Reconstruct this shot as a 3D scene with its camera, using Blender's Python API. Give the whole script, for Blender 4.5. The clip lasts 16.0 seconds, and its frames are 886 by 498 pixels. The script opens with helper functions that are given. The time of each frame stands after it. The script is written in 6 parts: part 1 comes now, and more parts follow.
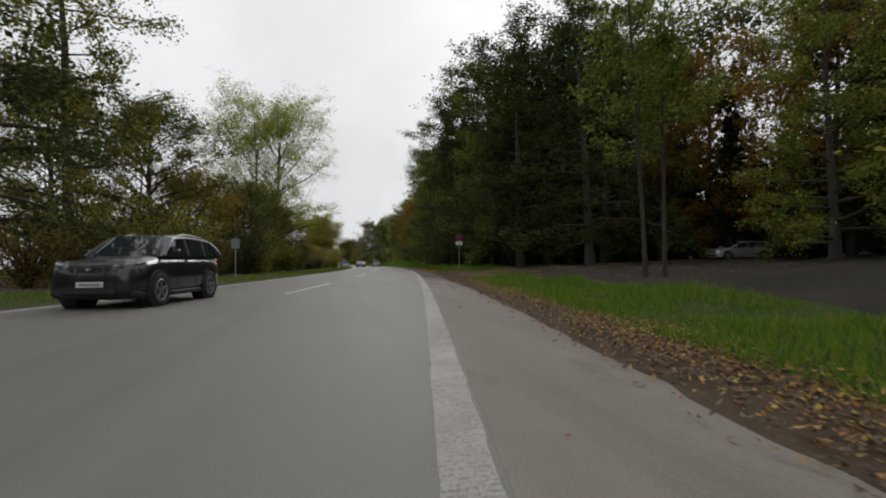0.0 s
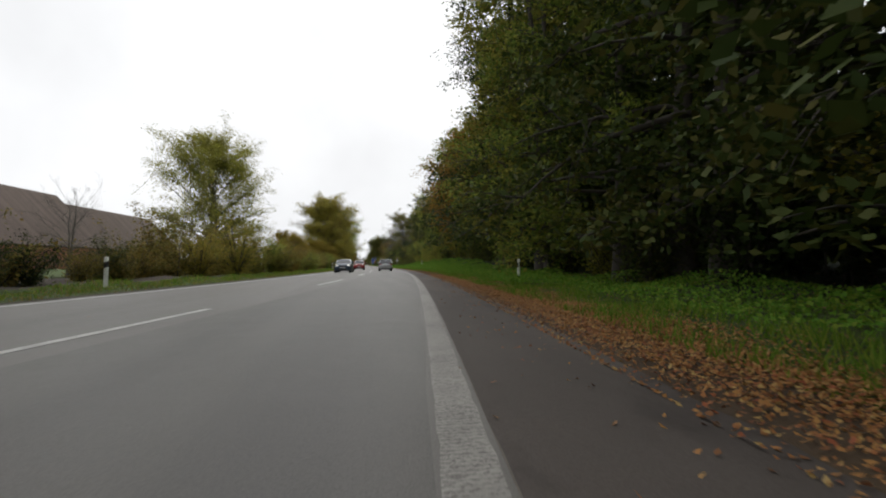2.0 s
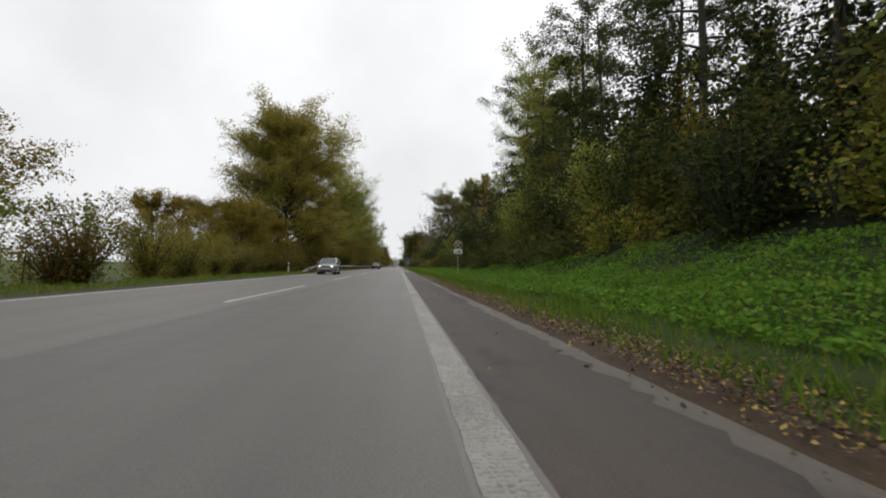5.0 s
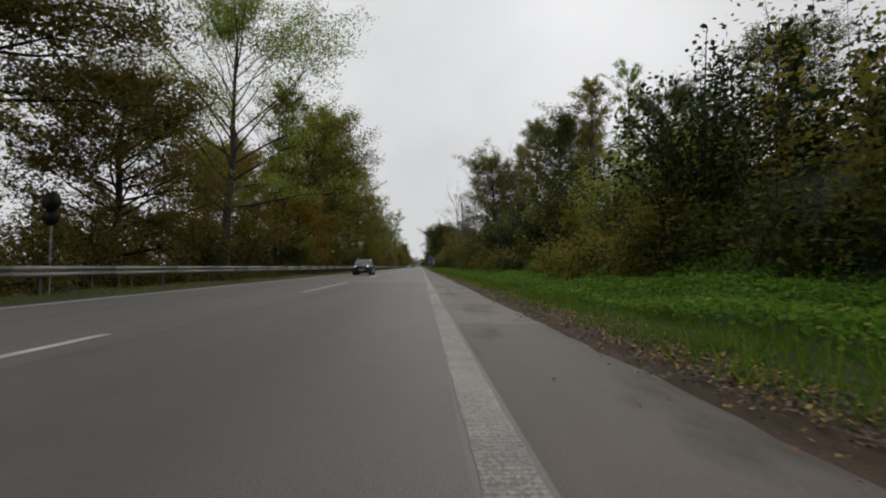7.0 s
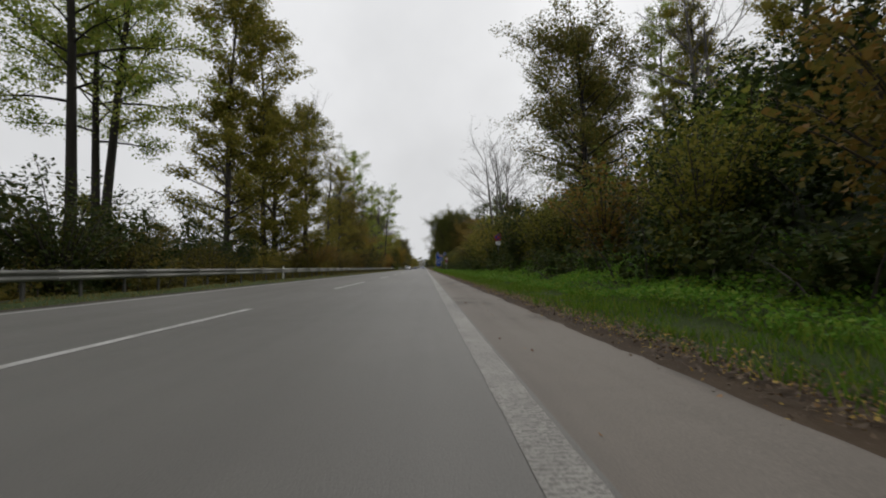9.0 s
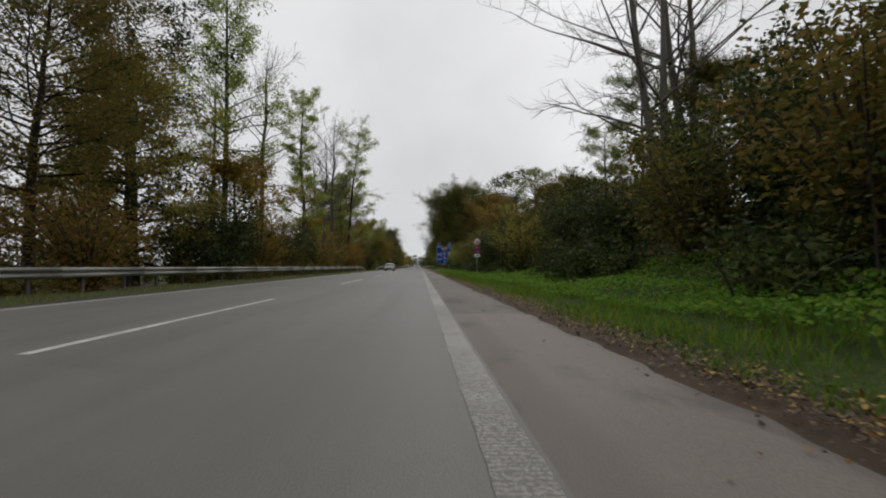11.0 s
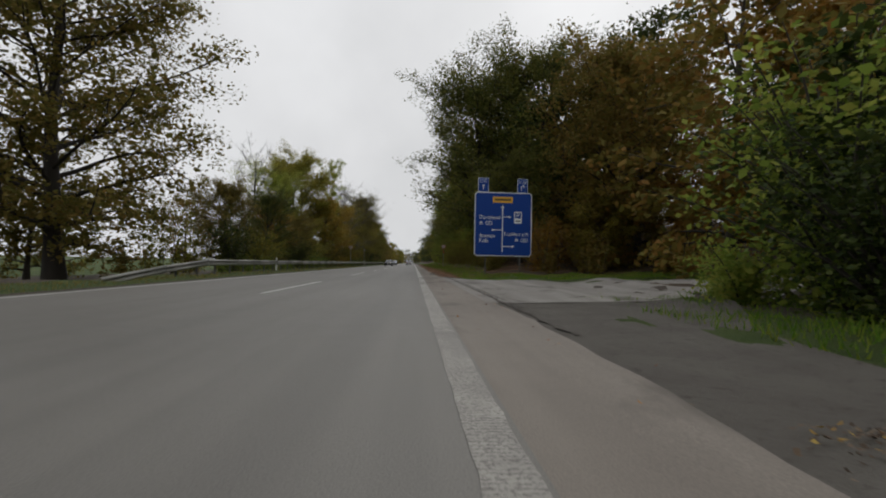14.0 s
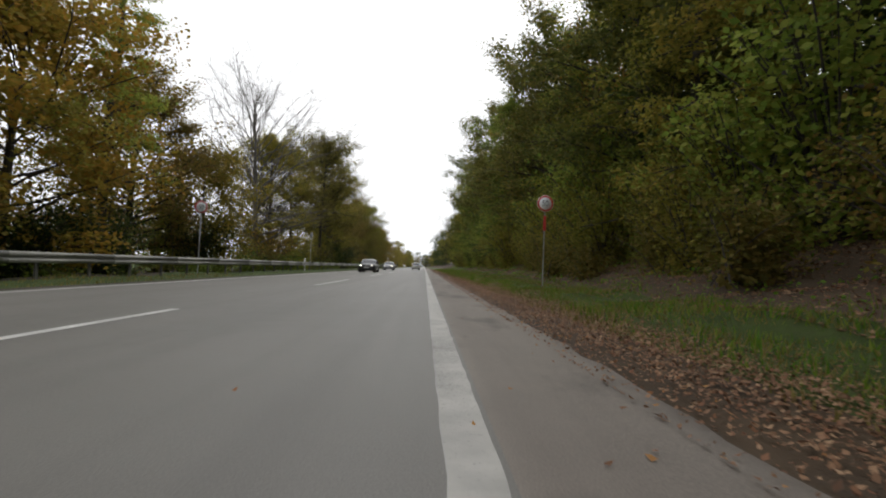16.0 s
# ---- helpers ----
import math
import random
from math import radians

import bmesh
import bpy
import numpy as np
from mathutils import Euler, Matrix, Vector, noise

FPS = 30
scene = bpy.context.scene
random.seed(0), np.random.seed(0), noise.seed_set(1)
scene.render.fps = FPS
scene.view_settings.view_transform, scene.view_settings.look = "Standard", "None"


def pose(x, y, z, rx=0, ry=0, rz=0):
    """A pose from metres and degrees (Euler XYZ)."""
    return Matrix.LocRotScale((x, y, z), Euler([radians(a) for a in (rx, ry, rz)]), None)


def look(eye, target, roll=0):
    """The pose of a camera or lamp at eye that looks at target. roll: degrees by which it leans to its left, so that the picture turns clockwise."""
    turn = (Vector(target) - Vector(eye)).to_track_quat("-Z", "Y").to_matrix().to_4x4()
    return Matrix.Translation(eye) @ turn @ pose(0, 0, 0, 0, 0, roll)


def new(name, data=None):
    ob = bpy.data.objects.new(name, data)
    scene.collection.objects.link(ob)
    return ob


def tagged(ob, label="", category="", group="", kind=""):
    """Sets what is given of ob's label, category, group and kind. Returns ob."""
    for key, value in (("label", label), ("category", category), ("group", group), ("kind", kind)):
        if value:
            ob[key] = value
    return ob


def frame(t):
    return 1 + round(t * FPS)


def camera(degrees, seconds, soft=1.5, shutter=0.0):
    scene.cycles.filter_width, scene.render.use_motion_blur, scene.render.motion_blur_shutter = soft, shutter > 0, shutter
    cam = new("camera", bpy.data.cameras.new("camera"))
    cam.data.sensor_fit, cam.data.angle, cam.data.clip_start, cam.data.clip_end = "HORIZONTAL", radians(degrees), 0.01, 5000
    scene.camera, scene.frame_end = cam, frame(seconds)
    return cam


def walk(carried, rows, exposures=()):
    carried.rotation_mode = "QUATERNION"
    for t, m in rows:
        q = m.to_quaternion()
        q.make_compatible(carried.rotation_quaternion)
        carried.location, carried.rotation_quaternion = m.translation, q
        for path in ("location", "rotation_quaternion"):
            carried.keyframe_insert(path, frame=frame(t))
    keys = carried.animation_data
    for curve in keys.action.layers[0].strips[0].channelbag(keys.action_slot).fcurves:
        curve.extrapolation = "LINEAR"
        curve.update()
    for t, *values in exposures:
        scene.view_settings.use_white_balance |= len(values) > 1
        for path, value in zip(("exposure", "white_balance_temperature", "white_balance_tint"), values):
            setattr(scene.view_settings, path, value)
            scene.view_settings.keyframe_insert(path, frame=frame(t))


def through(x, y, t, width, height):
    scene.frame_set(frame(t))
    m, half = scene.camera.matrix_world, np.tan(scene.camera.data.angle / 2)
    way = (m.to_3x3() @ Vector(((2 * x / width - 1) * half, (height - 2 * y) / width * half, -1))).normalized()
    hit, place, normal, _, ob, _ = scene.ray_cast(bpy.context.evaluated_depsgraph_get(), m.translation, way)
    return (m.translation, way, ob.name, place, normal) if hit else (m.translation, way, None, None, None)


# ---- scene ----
cam = camera(88.0, 16.0, soft=2.0, shutter=0.02)
PATH = [
    (0, (-17.678, -192.549, 0.852), (-15.104, -182.890, 1.156), -0.69),
    (0.5, (-14.331, -176.909, 0.852), (-12.046, -167.179, 1.180), -0.86),
    (1, (-11.298, -160.894, 0.852), (-8.978, -151.173, 1.183), -0.94),
    (1.5, (-8.541, -144.842, 0.852), (-6.568, -135.045, 1.197), 0.13),
    (2, (-6.267, -128.584, 0.852), (-4.496, -118.748, 1.197), 0.17),
    (2.5, (-4.405, -112.284, 0.852), (-2.830, -102.417, 1.240), 0.58),
    (3, (-2.889, -96.123, 0.852), (-1.420, -86.239, 1.231), -0.27),
    (3.5, (-1.672, -80.183, 0.852), (-0.360, -70.278, 1.257), 0.66),
    (6, (-0.371, -2.821, 0.852), (0.302, 7.150, 1.229), 0.13),
    (6.5, (-0.370, 14.364, 0.852), (0.152, 24.343, 1.245), 0.04),
    (7, (-0.363, 31.701, 0.852), (0.102, 41.682, 1.235), 0.28),
    (7.5, (-0.415, 49.054, 0.852), (0.057, 59.035, 1.239), 0.22),
    (8, (-0.391, 66.754, 0.852), (0.046, 76.736, 1.240), 0.77),
    (8.5, (-0.570, 84.638, 0.852), (-0.253, 94.625, 1.265), -0.05),
    (9, (-0.573, 102.698, 0.852), (-0.186, 112.682, 1.256), -0.13),
    (11.5, (-0.391, 185.695, 0.852), (0.114, 195.676, 1.230), 0.09),
    (12, (-0.416, 200.928, 0.852), (0.105, 210.907, 1.227), 0.12),
    (12.5, (-0.477, 216.018, 0.852), (-0.150, 226.006, 1.194), 0.56),
    (13, (-0.635, 231.091, 0.852), (-0.122, 241.071, 1.213), -0.04),
    (13.5, (-0.573, 246.193, 0.852), (-0.037, 256.172, 1.209), 0.70),
    (14, (-0.398, 261.947, 0.852), (0.231, 271.923, 1.163), 1.12),
    (14.5, (-0.338, 277.182, 0.852), (0.176, 287.162, 1.215), 1.30),
    (15, (-0.223, 292.198, 0.852), (0.380, 302.175, 1.172), 1.39),
    (15.5, (-0.185, 307.000, 0.852), (0.316, 316.981, 1.227), 2.29),
    (16, (-0.244, 321.905, 0.852), (0.139, 331.890, 1.252), 2.42),
]
EXPOSURES = [(0, 0.1), (0.5, 0.28), (1, 0.33), (1.5, 0.78), (2, 0.42), (2.5, 0.12), (3, 0.18), (3.5, 0.3), (6, 0.2), (6.5, 0.0), (7, -0.1), (8, -0.06), (9, -0.02), (11.5, -0.15), (12.5, -0.42), (13.1, -0.4), (13.6, -0.2), (14.5, 0.05), (15.3, 0.4), (16, 0.72)]
walk(cam, [(t, look(eye, target, roll)) for t, eye, target, roll in PATH], EXPOSURES)

# ---- world and sun: overcast autumn day ----
SUN_EL, SUN_AZ = radians(32), radians(20)
world = bpy.data.worlds.new("overcast_sky")
scene.world = world
world.use_nodes = True
wn, wl = world.node_tree.nodes, world.node_tree.links
sky = wn.new("ShaderNodeTexSky")
sky.sky_type, sky.sun_disc = "NISHITA", False
sky.sun_elevation, sky.sun_rotation = SUN_EL, SUN_AZ
sky.air_density, sky.dust_density, sky.ozone_density = 1.0, 6.0, 1.0
grey = wn.new("ShaderNodeHueSaturation")
grey.inputs["Saturation"].default_value = 0.10
wl.new(sky.outputs[0], grey.inputs["Color"])
cloud = wn.new("ShaderNodeTexNoise")
cloud.inputs["Scale"].default_value, cloud.inputs["Detail"].default_value = 2.2, 5.0
deck = wn.new("ShaderNodeValToRGB")
deck.color_ramp.elements[0].position, deck.color_ramp.elements[0].color = 0.30, (6.35, 6.42, 6.55, 1)
deck.color_ramp.elements[1].position, deck.color_ramp.elements[1].color = 0.70, (8.35, 8.42, 8.58, 1)
wl.new(cloud.outputs["Fac"], deck.inputs["Fac"])
veil = wn.new("ShaderNodeMixRGB")
veil.inputs["Fac"].default_value = 0.98
wl.new(grey.outputs[0], veil.inputs["Color1"])
wl.new(deck.outputs["Color"], veil.inputs["Color2"])
wn["Background"].inputs["Strength"].default_value = 0.10
wl.new(veil.outputs[0], wn["Background"].inputs["Color"])

sun = new("sun", bpy.data.lights.new("sun", "SUN"))
sun.data.energy, sun.data.angle, sun.data.color = 0.6, radians(25), (1.0, 0.97, 0.92)
sun.matrix_world = look((0, 0, 60), (0 - 40 * math.sin(SUN_AZ), 0 - 40 * math.cos(SUN_AZ), 60 - 40 * math.tan(SUN_EL)))


# ---- materials ----
def node_mat(name, rough=0.7, metal=0.0, spec=0.5):
    m = bpy.data.materials.new(name)
    m.use_nodes = True
    b = m.node_tree.nodes["Principled BSDF"]
    b.inputs["Roughness"].default_value, b.inputs["Metallic"].default_value = rough, metal
    b.inputs["Specular IOR Level"].default_value = spec
    return m, m.node_tree.nodes, m.node_tree.links, b


def coords(n, l, scale=(1, 1, 1)):
    tc, mp = n.new("ShaderNodeTexCoord"), n.new("ShaderNodeMapping")
    mp.inputs["Scale"].default_value = scale
    l.new(tc.outputs["Object"], mp.inputs["Vector"])
    return mp.outputs["Vector"]


def noise_tex(n, l, vec, scale, detail=4.0, rough=0.55):
    t = n.new("ShaderNodeTexNoise")
    t.inputs["Scale"].default_value, t.inputs["Detail"].default_value, t.inputs["Roughness"].default_value = scale, detail, rough
    if vec is not None:
        l.new(vec, t.inputs["Vector"])
    return t.outputs["Fac"]


def ramp(n, l, fac, *stops):
    r = n.new("ShaderNodeValToRGB")
    e = r.color_ramp.elements
    while len(e) < len(stops):
        e.new(0.5)
    for el, (p, c) in zip(e, stops):
        el.position, el.color = p, (*c, 1)
    l.new(fac, r.inputs["Fac"])
    return r.outputs["Color"]


def mix(n, l, fac, a, b, mode="MIX"):
    m = n.new("ShaderNodeMixRGB")
    m.blend_type = mode
    for sock, v in ((m.inputs[0], fac), (m.inputs[1], a), (m.inputs[2], b)):
        if isinstance(v, (int, float)):
            sock.default_value = v
        elif isinstance(v, tuple):
            sock.default_value = (*v, 1)
        else:
            l.new(v, sock)
    return m.outputs[0]


def bump(n, l, b, height, strength, dist=0.02):
    k = n.new("ShaderNodeBump")
    k.inputs["Strength"].default_value, k.inputs["Distance"].default_value = strength, dist
    l.new(height, k.inputs["Height"])
    l.new(k.outputs["Normal"], b.inputs["Normal"])


def surface(name, c1, c2, big=0.3, fine=40.0, rough=0.8, relief=0.4, c3=None, stretch=(1, 1, 1), metal=0.0, spec=0.4, dist=0.02):
    """Two colours blended at a large scale, broken up by fine grain, with relief."""
    m, n, l, b = node_mat(name, rough, metal, spec)
    v = coords(n, l, stretch)
    large, small = noise_tex(n, l, v, big, 5), noise_tex(n, l, v, fine, 3)
    col = ramp(n, l, large, (0.32, c1), (0.68, c2))
    if c3:
        spots = noise_tex(n, l, v, big * 7, 6, 0.7)
        col = mix(n, l, ramp(n, l, spots, (0.55, (0, 0, 0)), (0.72, (1, 1, 1))), col, c3)
    col = mix(n, l, 0.35, col, ramp(n, l, small, (0.3, (0.45, 0.45, 0.45)), (0.7, (1, 1, 1))), "MULTIPLY")
    l.new(col, b.inputs["Base Color"])
    bump(n, l, b, small, relief, dist)
    return m


def asphalt(name, c1, c2, stain, rough=0.62, blot=0.0):
    m, n, l, b = node_mat(name, rough, 0.0, 0.45)
    v = coords(n, l)
    streak = coords(n, l, (1.3, 0.045, 1))
    large = noise_tex(n, l, v, 0.16, 5)
    lanes = noise_tex(n, l, streak, 1.0, 3)
    fine = noise_tex(n, l, v, 95.0, 2)
    mid = noise_tex(n, l, v, 2.3, 6, 0.65)
    col = ramp(n, l, large, (0.3, c1), (0.7, c2))
    col = mix(n, l, ramp(n, l, lanes, (0.42, (0, 0, 0)), (0.66, (0.6, 0.6, 0.6))), col, stain)
    col = mix(n, l, 0.30, col, ramp(n, l, mid, (0.3, (0.62, 0.6, 0.58)), (0.62, (1, 1, 1))), "MULTIPLY")
    col = mix(n, l, 0.55, col, ramp(n, l, fine, (0.3, (0.5, 0.5, 0.5)), (0.7, (1.25, 1.25, 1.25))), "MULTIPLY")
    if blot:
        spots = noise_tex(n, l, coords(n, l, (1.0, 0.45, 1)), 0.75, 5, 0.6)
        col = mix(n, l, ramp(n, l, spots, (0.54, (0, 0, 0)), (0.64, (blot, blot, blot))), col, tuple(v * 0.62 for v in stain))
    l.new(col, b.inputs["Base Color"])
    gloss = n.new("ShaderNodeMapRange")
    gloss.inputs["To Min"].default_value, gloss.inputs["To Max"].default_value = rough - 0.1, rough + 0.16
    l.new(mid, gloss.inputs["Value"])
    l.new(gloss.outputs["Result"], b.inputs["Roughness"])
    bump(n, l, b, fine, 0.5, 0.006)
    return m


def worn_paint(name, white, under, ribs, keep=0.42):
    """Road paint with chipped edges; ribs across the line where it is a profiled edge line."""
    m, n, l, b = node_mat(name, 0.65, 0.0, 0.4)
    v = coords(n, l)
    chips = noise_tex(n, l, v, 52.0, 5, 0.7)
    large = noise_tex(n, l, v, 0.35, 3)
    k = n.new("ShaderNodeMath")
    k.operation = "MULTIPLY_ADD"
    l.new(large, k.inputs[0])
    k.inputs[1].default_value, k.inputs[2].default_value = 0.55, -0.28
    s = n.new("ShaderNodeMath")
    s.operation = "ADD"
    l.new(chips, s.inputs[0])
    l.new(k.outputs[0], s.inputs[1])
    fac = s.outputs[0]
    if ribs:
        w = n.new("ShaderNodeTexWave")
        w.bands_direction = "Y"
        w.inputs["Scale"].default_value, w.inputs["Distortion"].default_value = 7.5, 5.0
        w.inputs["Detail"].default_value, w.inputs["Detail Scale"].default_value = 3.0, 3.0
        l.new(v, w.inputs["Vector"])
        a = n.new("ShaderNodeMath")
        a.operation = "MULTIPLY_ADD"
        l.new(w.outputs["Fac"], a.inputs[0])
        a.inputs[1].default_value = 0.16
        l.new(fac, a.inputs[2])
        fac = a.outputs[0]
    mask = ramp(n, l, fac, (keep, (0, 0, 0)), (keep + 0.10, (1, 1, 1)))
    dirt = noise_tex(n, l, v, 3.0, 5)
    paint = mix(n, l, ramp(n, l, dirt, (0.3, (0, 0, 0)), (0.8, (0.6, 0.6, 0.6))), white, under)
    l.new(mix(n, l, mask, under, paint), b.inputs["Base Color"])
    bump(n, l, b, fac, 0.5, 0.008)
    return m


def leaf_mat(name, *cols, through=0.35, gloss=0.6):
    """Leaves: each blade takes its own shade, each plant its own tint."""
    m, n, l, b = node_mat(name, gloss, 0.0, 0.12)
    geo, info = n.new("ShaderNodeNewGeometry"), n.new("ShaderNodeObjectInfo")
    stops = [(i / max(1, len(cols) - 1), c) for i, c in enumerate(cols)]
    sh = n.new("ShaderNodeMath")
    sh.operation = "MULTIPLY_ADD"
    l.new(info.outputs["Random"], sh.inputs[0])
    sh.inputs[1].default_value = 0.45
    half = n.new("ShaderNodeMath")
    half.operation = "MULTIPLY_ADD"
    l.new(geo.outputs["Random Per Island"], half.inputs[0])
    half.inputs[1].default_value, half.inputs[2].default_value = 0.75, -0.1
    l.new(half.outputs[0], sh.inputs[2])
    col = ramp(n, l, sh.outputs[0], *stops)
    l.new(col, b.inputs["Base Color"])
    tr = n.new("ShaderNodeBsdfTranslucent")
    l.new(col, tr.inputs["Color"])
    mx = n.new("ShaderNodeMixShader")
    mx.inputs[0].default_value = through
    l.new(b.outputs[0], mx.inputs[1])
    l.new(tr.outputs[0], mx.inputs[2])
    l.new(mx.outputs[0], n["Material Output"].inputs["Surface"])
    return m


def plain(name, c, rough=0.5, metal=0.0, grain=0.12, scale=18.0, spec=0.5, coat=0.0):
    m, n, l, b = node_mat(name, rough, metal, spec)
    v = coords(n, l)
    t = noise_tex(n, l, v, scale, 5)
    lo = tuple(x * (1 - grain) for x in c)
    hi = tuple(min(1, x * (1 + grain)) for x in c)
    l.new(ramp(n, l, t, (0.3, lo), (0.7, hi)), b.inputs["Base Color"])
    b.inputs["Coat Weight"].default_value = coat
    return m


def glass(name, tint=(0.02, 0.025, 0.03)):
    m, n, l, b = node_mat(name, 0.04, 0.0, 0.9)
    b.inputs["Base Color"].default_value = (*tint, 1)
    b.inputs["Coat Weight"].default_value = 0.6
    b.inputs["Coat Roughness"].default_value = 0.02
    return m


def lit(name, c, strength):
    m, n, l, b = node_mat(name, 0.2)
    b.inputs["Base Color"].default_value = (*c, 1)
    b.inputs["Emission Color"].default_value = (*c, 1)
    b.inputs["Emission Strength"].default_value = strength
    return m


ROAD = asphalt("worn_asphalt", (0.166, 0.157, 0.142), (0.200, 0.189, 0.171), (0.138, 0.131, 0.119), 0.55)
PATCH = asphalt("newer_asphalt", (0.134, 0.127, 0.115), (0.158, 0.150, 0.136), (0.112, 0.107, 0.099), 0.55)
SHOULDER = asphalt("brown_shoulder_asphalt", (0.163, 0.141, 0.120), (0.208, 0.181, 0.155), (0.120, 0.101, 0.087), 0.75, 0.75)
SHOULDER_DARK = asphalt("earth_stained_shoulder", (0.082, 0.067, 0.058), (0.125, 0.105, 0.091), (0.064, 0.051, 0.044), 0.8, 0.75)
SHOULDER_PALE = asphalt("pale_shoulder_asphalt", (0.212, 0.184, 0.158), (0.270, 0.238, 0.204), (0.164, 0.139, 0.118), 0.75, 0.75)
APRON = asphalt("pale_apron_asphalt", (0.257, 0.239, 0.222), (0.351, 0.334, 0.304), (0.187, 0.170, 0.152), 0.8, 0.75)
EDGE_PAINT = worn_paint("profiled_edge_line_paint", (0.40, 0.38, 0.345), (0.165, 0.155, 0.143), True, 0.49)
EDGE_WORN = worn_paint("worn_edge_line_paint", (0.42, 0.395, 0.36), (0.185, 0.172, 0.158), True, 0.45)
EDGE_FRESH = worn_paint("smooth_edge_line_paint", (0.50, 0.485, 0.45), (0.20, 0.19, 0.175), False, 0.36)
LANE_PAINT = worn_paint("lane_line_paint", (0.66, 0.65, 0.62), (0.19, 0.18, 0.17), False, 0.30)
SOIL = surface("forest_soil", (0.045, 0.035, 0.026), (0.075, 0.058, 0.042), 0.25, 24, 0.95, 0.8, (0.05, 0.06, 0.025))
# brown floor colour darkened to carry the shade under the trees
FOREST_FLOOR = surface("shade_darkened_forest_floor", (0.022, 0.017, 0.012), (0.042, 0.031, 0.021), 0.4, 26, 0.95, 0.9, (0.020, 0.026, 0.012))
# very dark green ground among the shrubs and trees
DARK_GREEN_GROUND = surface("dark_green_ground", (0.014, 0.024, 0.008), (0.030, 0.044, 0.014), 0.9, 18, 0.9, 1.0, (0.024, 0.020, 0.012), dist=0.08)
LEAFMOULD = surface("leaf_mould", (0.058, 0.038, 0.023), (0.100, 0.067, 0.039), 0.5, 30, 0.95, 0.8, (0.050, 0.039, 0.031))
TURF = surface("short_turf", (0.040, 0.072, 0.008), (0.066, 0.098, 0.012), 0.9, 45, 0.95, 1.0, (0.055, 0.048, 0.022), dist=0.05)
GRAVEL = surface("verge_gravel", (0.094, 0.083, 0.072), (0.132, 0.121, 0.105), 1.2, 60, 0.95, 0.8, (0.055, 0.047, 0.039))
BARK = surface("grey_brown_bark", (0.045, 0.038, 0.032), (0.085, 0.073, 0.062), 2.0, 22, 0.95, 0.9, (0.06, 0.07, 0.05), (1, 1, 0.25))
BARK_DARK = surface("dark_wet_bark", (0.024, 0.020, 0.016), (0.048, 0.041, 0.034), 2.0, 22, 0.95, 0.9, (0.034, 0.040, 0.026), (1, 1, 0.25))
BARK_PALE = surface("pale_grey_bark", (0.10, 0.092, 0.08), (0.17, 0.155, 0.135), 2.0, 22, 0.95, 0.8, (0.07, 0.075, 0.055), (1, 1, 0.25))
LEAF_DARK = leaf_mat("dark_green_leaves", (0.019, 0.032, 0.009), (0.039, 0.060, 0.015), (0.064, 0.086, 0.021), (0.104, 0.098, 0.025), through=0.22)
# near-black leaves: the shade inside the forest is put into their colour
LEAF_SHADE_PAINTED = leaf_mat("forest_leaves_shade_painted_in", (0.012, 0.018, 0.006), (0.020, 0.030, 0.009), (0.030, 0.040, 0.012), through=0.1)
LEAF_OLIVE = leaf_mat("olive_autumn_leaves", (0.097, 0.106, 0.019), (0.186, 0.186, 0.032), (0.274, 0.242, 0.047), (0.338, 0.250, 0.049), through=0.5)
LEAF_YELLOW = leaf_mat("yellowing_leaves", (0.170, 0.190, 0.034), (0.250, 0.258, 0.050), (0.330, 0.300, 0.065), (0.370, 0.280, 0.060), through=0.5)
LEAF_AMBER = leaf_mat("amber_leaves", (0.118, 0.086, 0.023), (0.225, 0.139, 0.028), (0.317, 0.185, 0.033), (0.265, 0.118, 0.028), through=0.5)
LEAF_GOLD = leaf_mat("gold_and_green_leaves", (0.120, 0.120, 0.022), (0.230, 0.190, 0.030), (0.330, 0.235, 0.040), (0.380, 0.220, 0.040), through=0.45)
LEAF_RUSSET = leaf_mat("olive_brown_leaves", (0.078, 0.080, 0.021), (0.140, 0.130, 0.031), (0.215, 0.168, 0.043), (0.240, 0.150, 0.045), through=0.45)
LEAF_OAK = leaf_mat("dull_green_oak_leaves", (0.050, 0.066, 0.017), (0.090, 0.108, 0.026), (0.145, 0.148, 0.035), (0.225, 0.172, 0.042), through=0.35)
LEAF_FRESH = leaf_mat("fresh_green_leaves", (0.114, 0.174, 0.029), (0.209, 0.288, 0.049), (0.305, 0.348, 0.067), (0.366, 0.348, 0.074), through=0.5)
LEAF_MIXED = leaf_mat("green_and_gold_leaves", (0.071, 0.105, 0.022), (0.140, 0.199, 0.035), (0.246, 0.281, 0.052), (0.446, 0.352, 0.071), through=0.45)
LEAF_BROWN = leaf_mat("brown_shrub_leaves", (0.080, 0.080, 0.021), (0.152, 0.135, 0.030), (0.224, 0.170, 0.040), (0.286, 0.152, 0.040), through=0.4)
NETTLE = leaf_mat("nettle_leaves", (0.056, 0.140, 0.014), (0.106, 0.240, 0.026), (0.168, 0.325, 0.038), (0.265, 0.350, 0.050), through=0.4)
GRASS = leaf_mat("grass_blades", (0.058, 0.130, 0.012), (0.098, 0.198, 0.020), (0.146, 0.250, 0.028), (0.245, 0.272, 0.042), through=0.4)
GRASS_DRY = leaf_mat("dry_grass_blades", (0.103, 0.117, 0.030), (0.165, 0.158, 0.041), (0.234, 0.199, 0.064), (0.275, 0.220, 0.081), through=0.4)
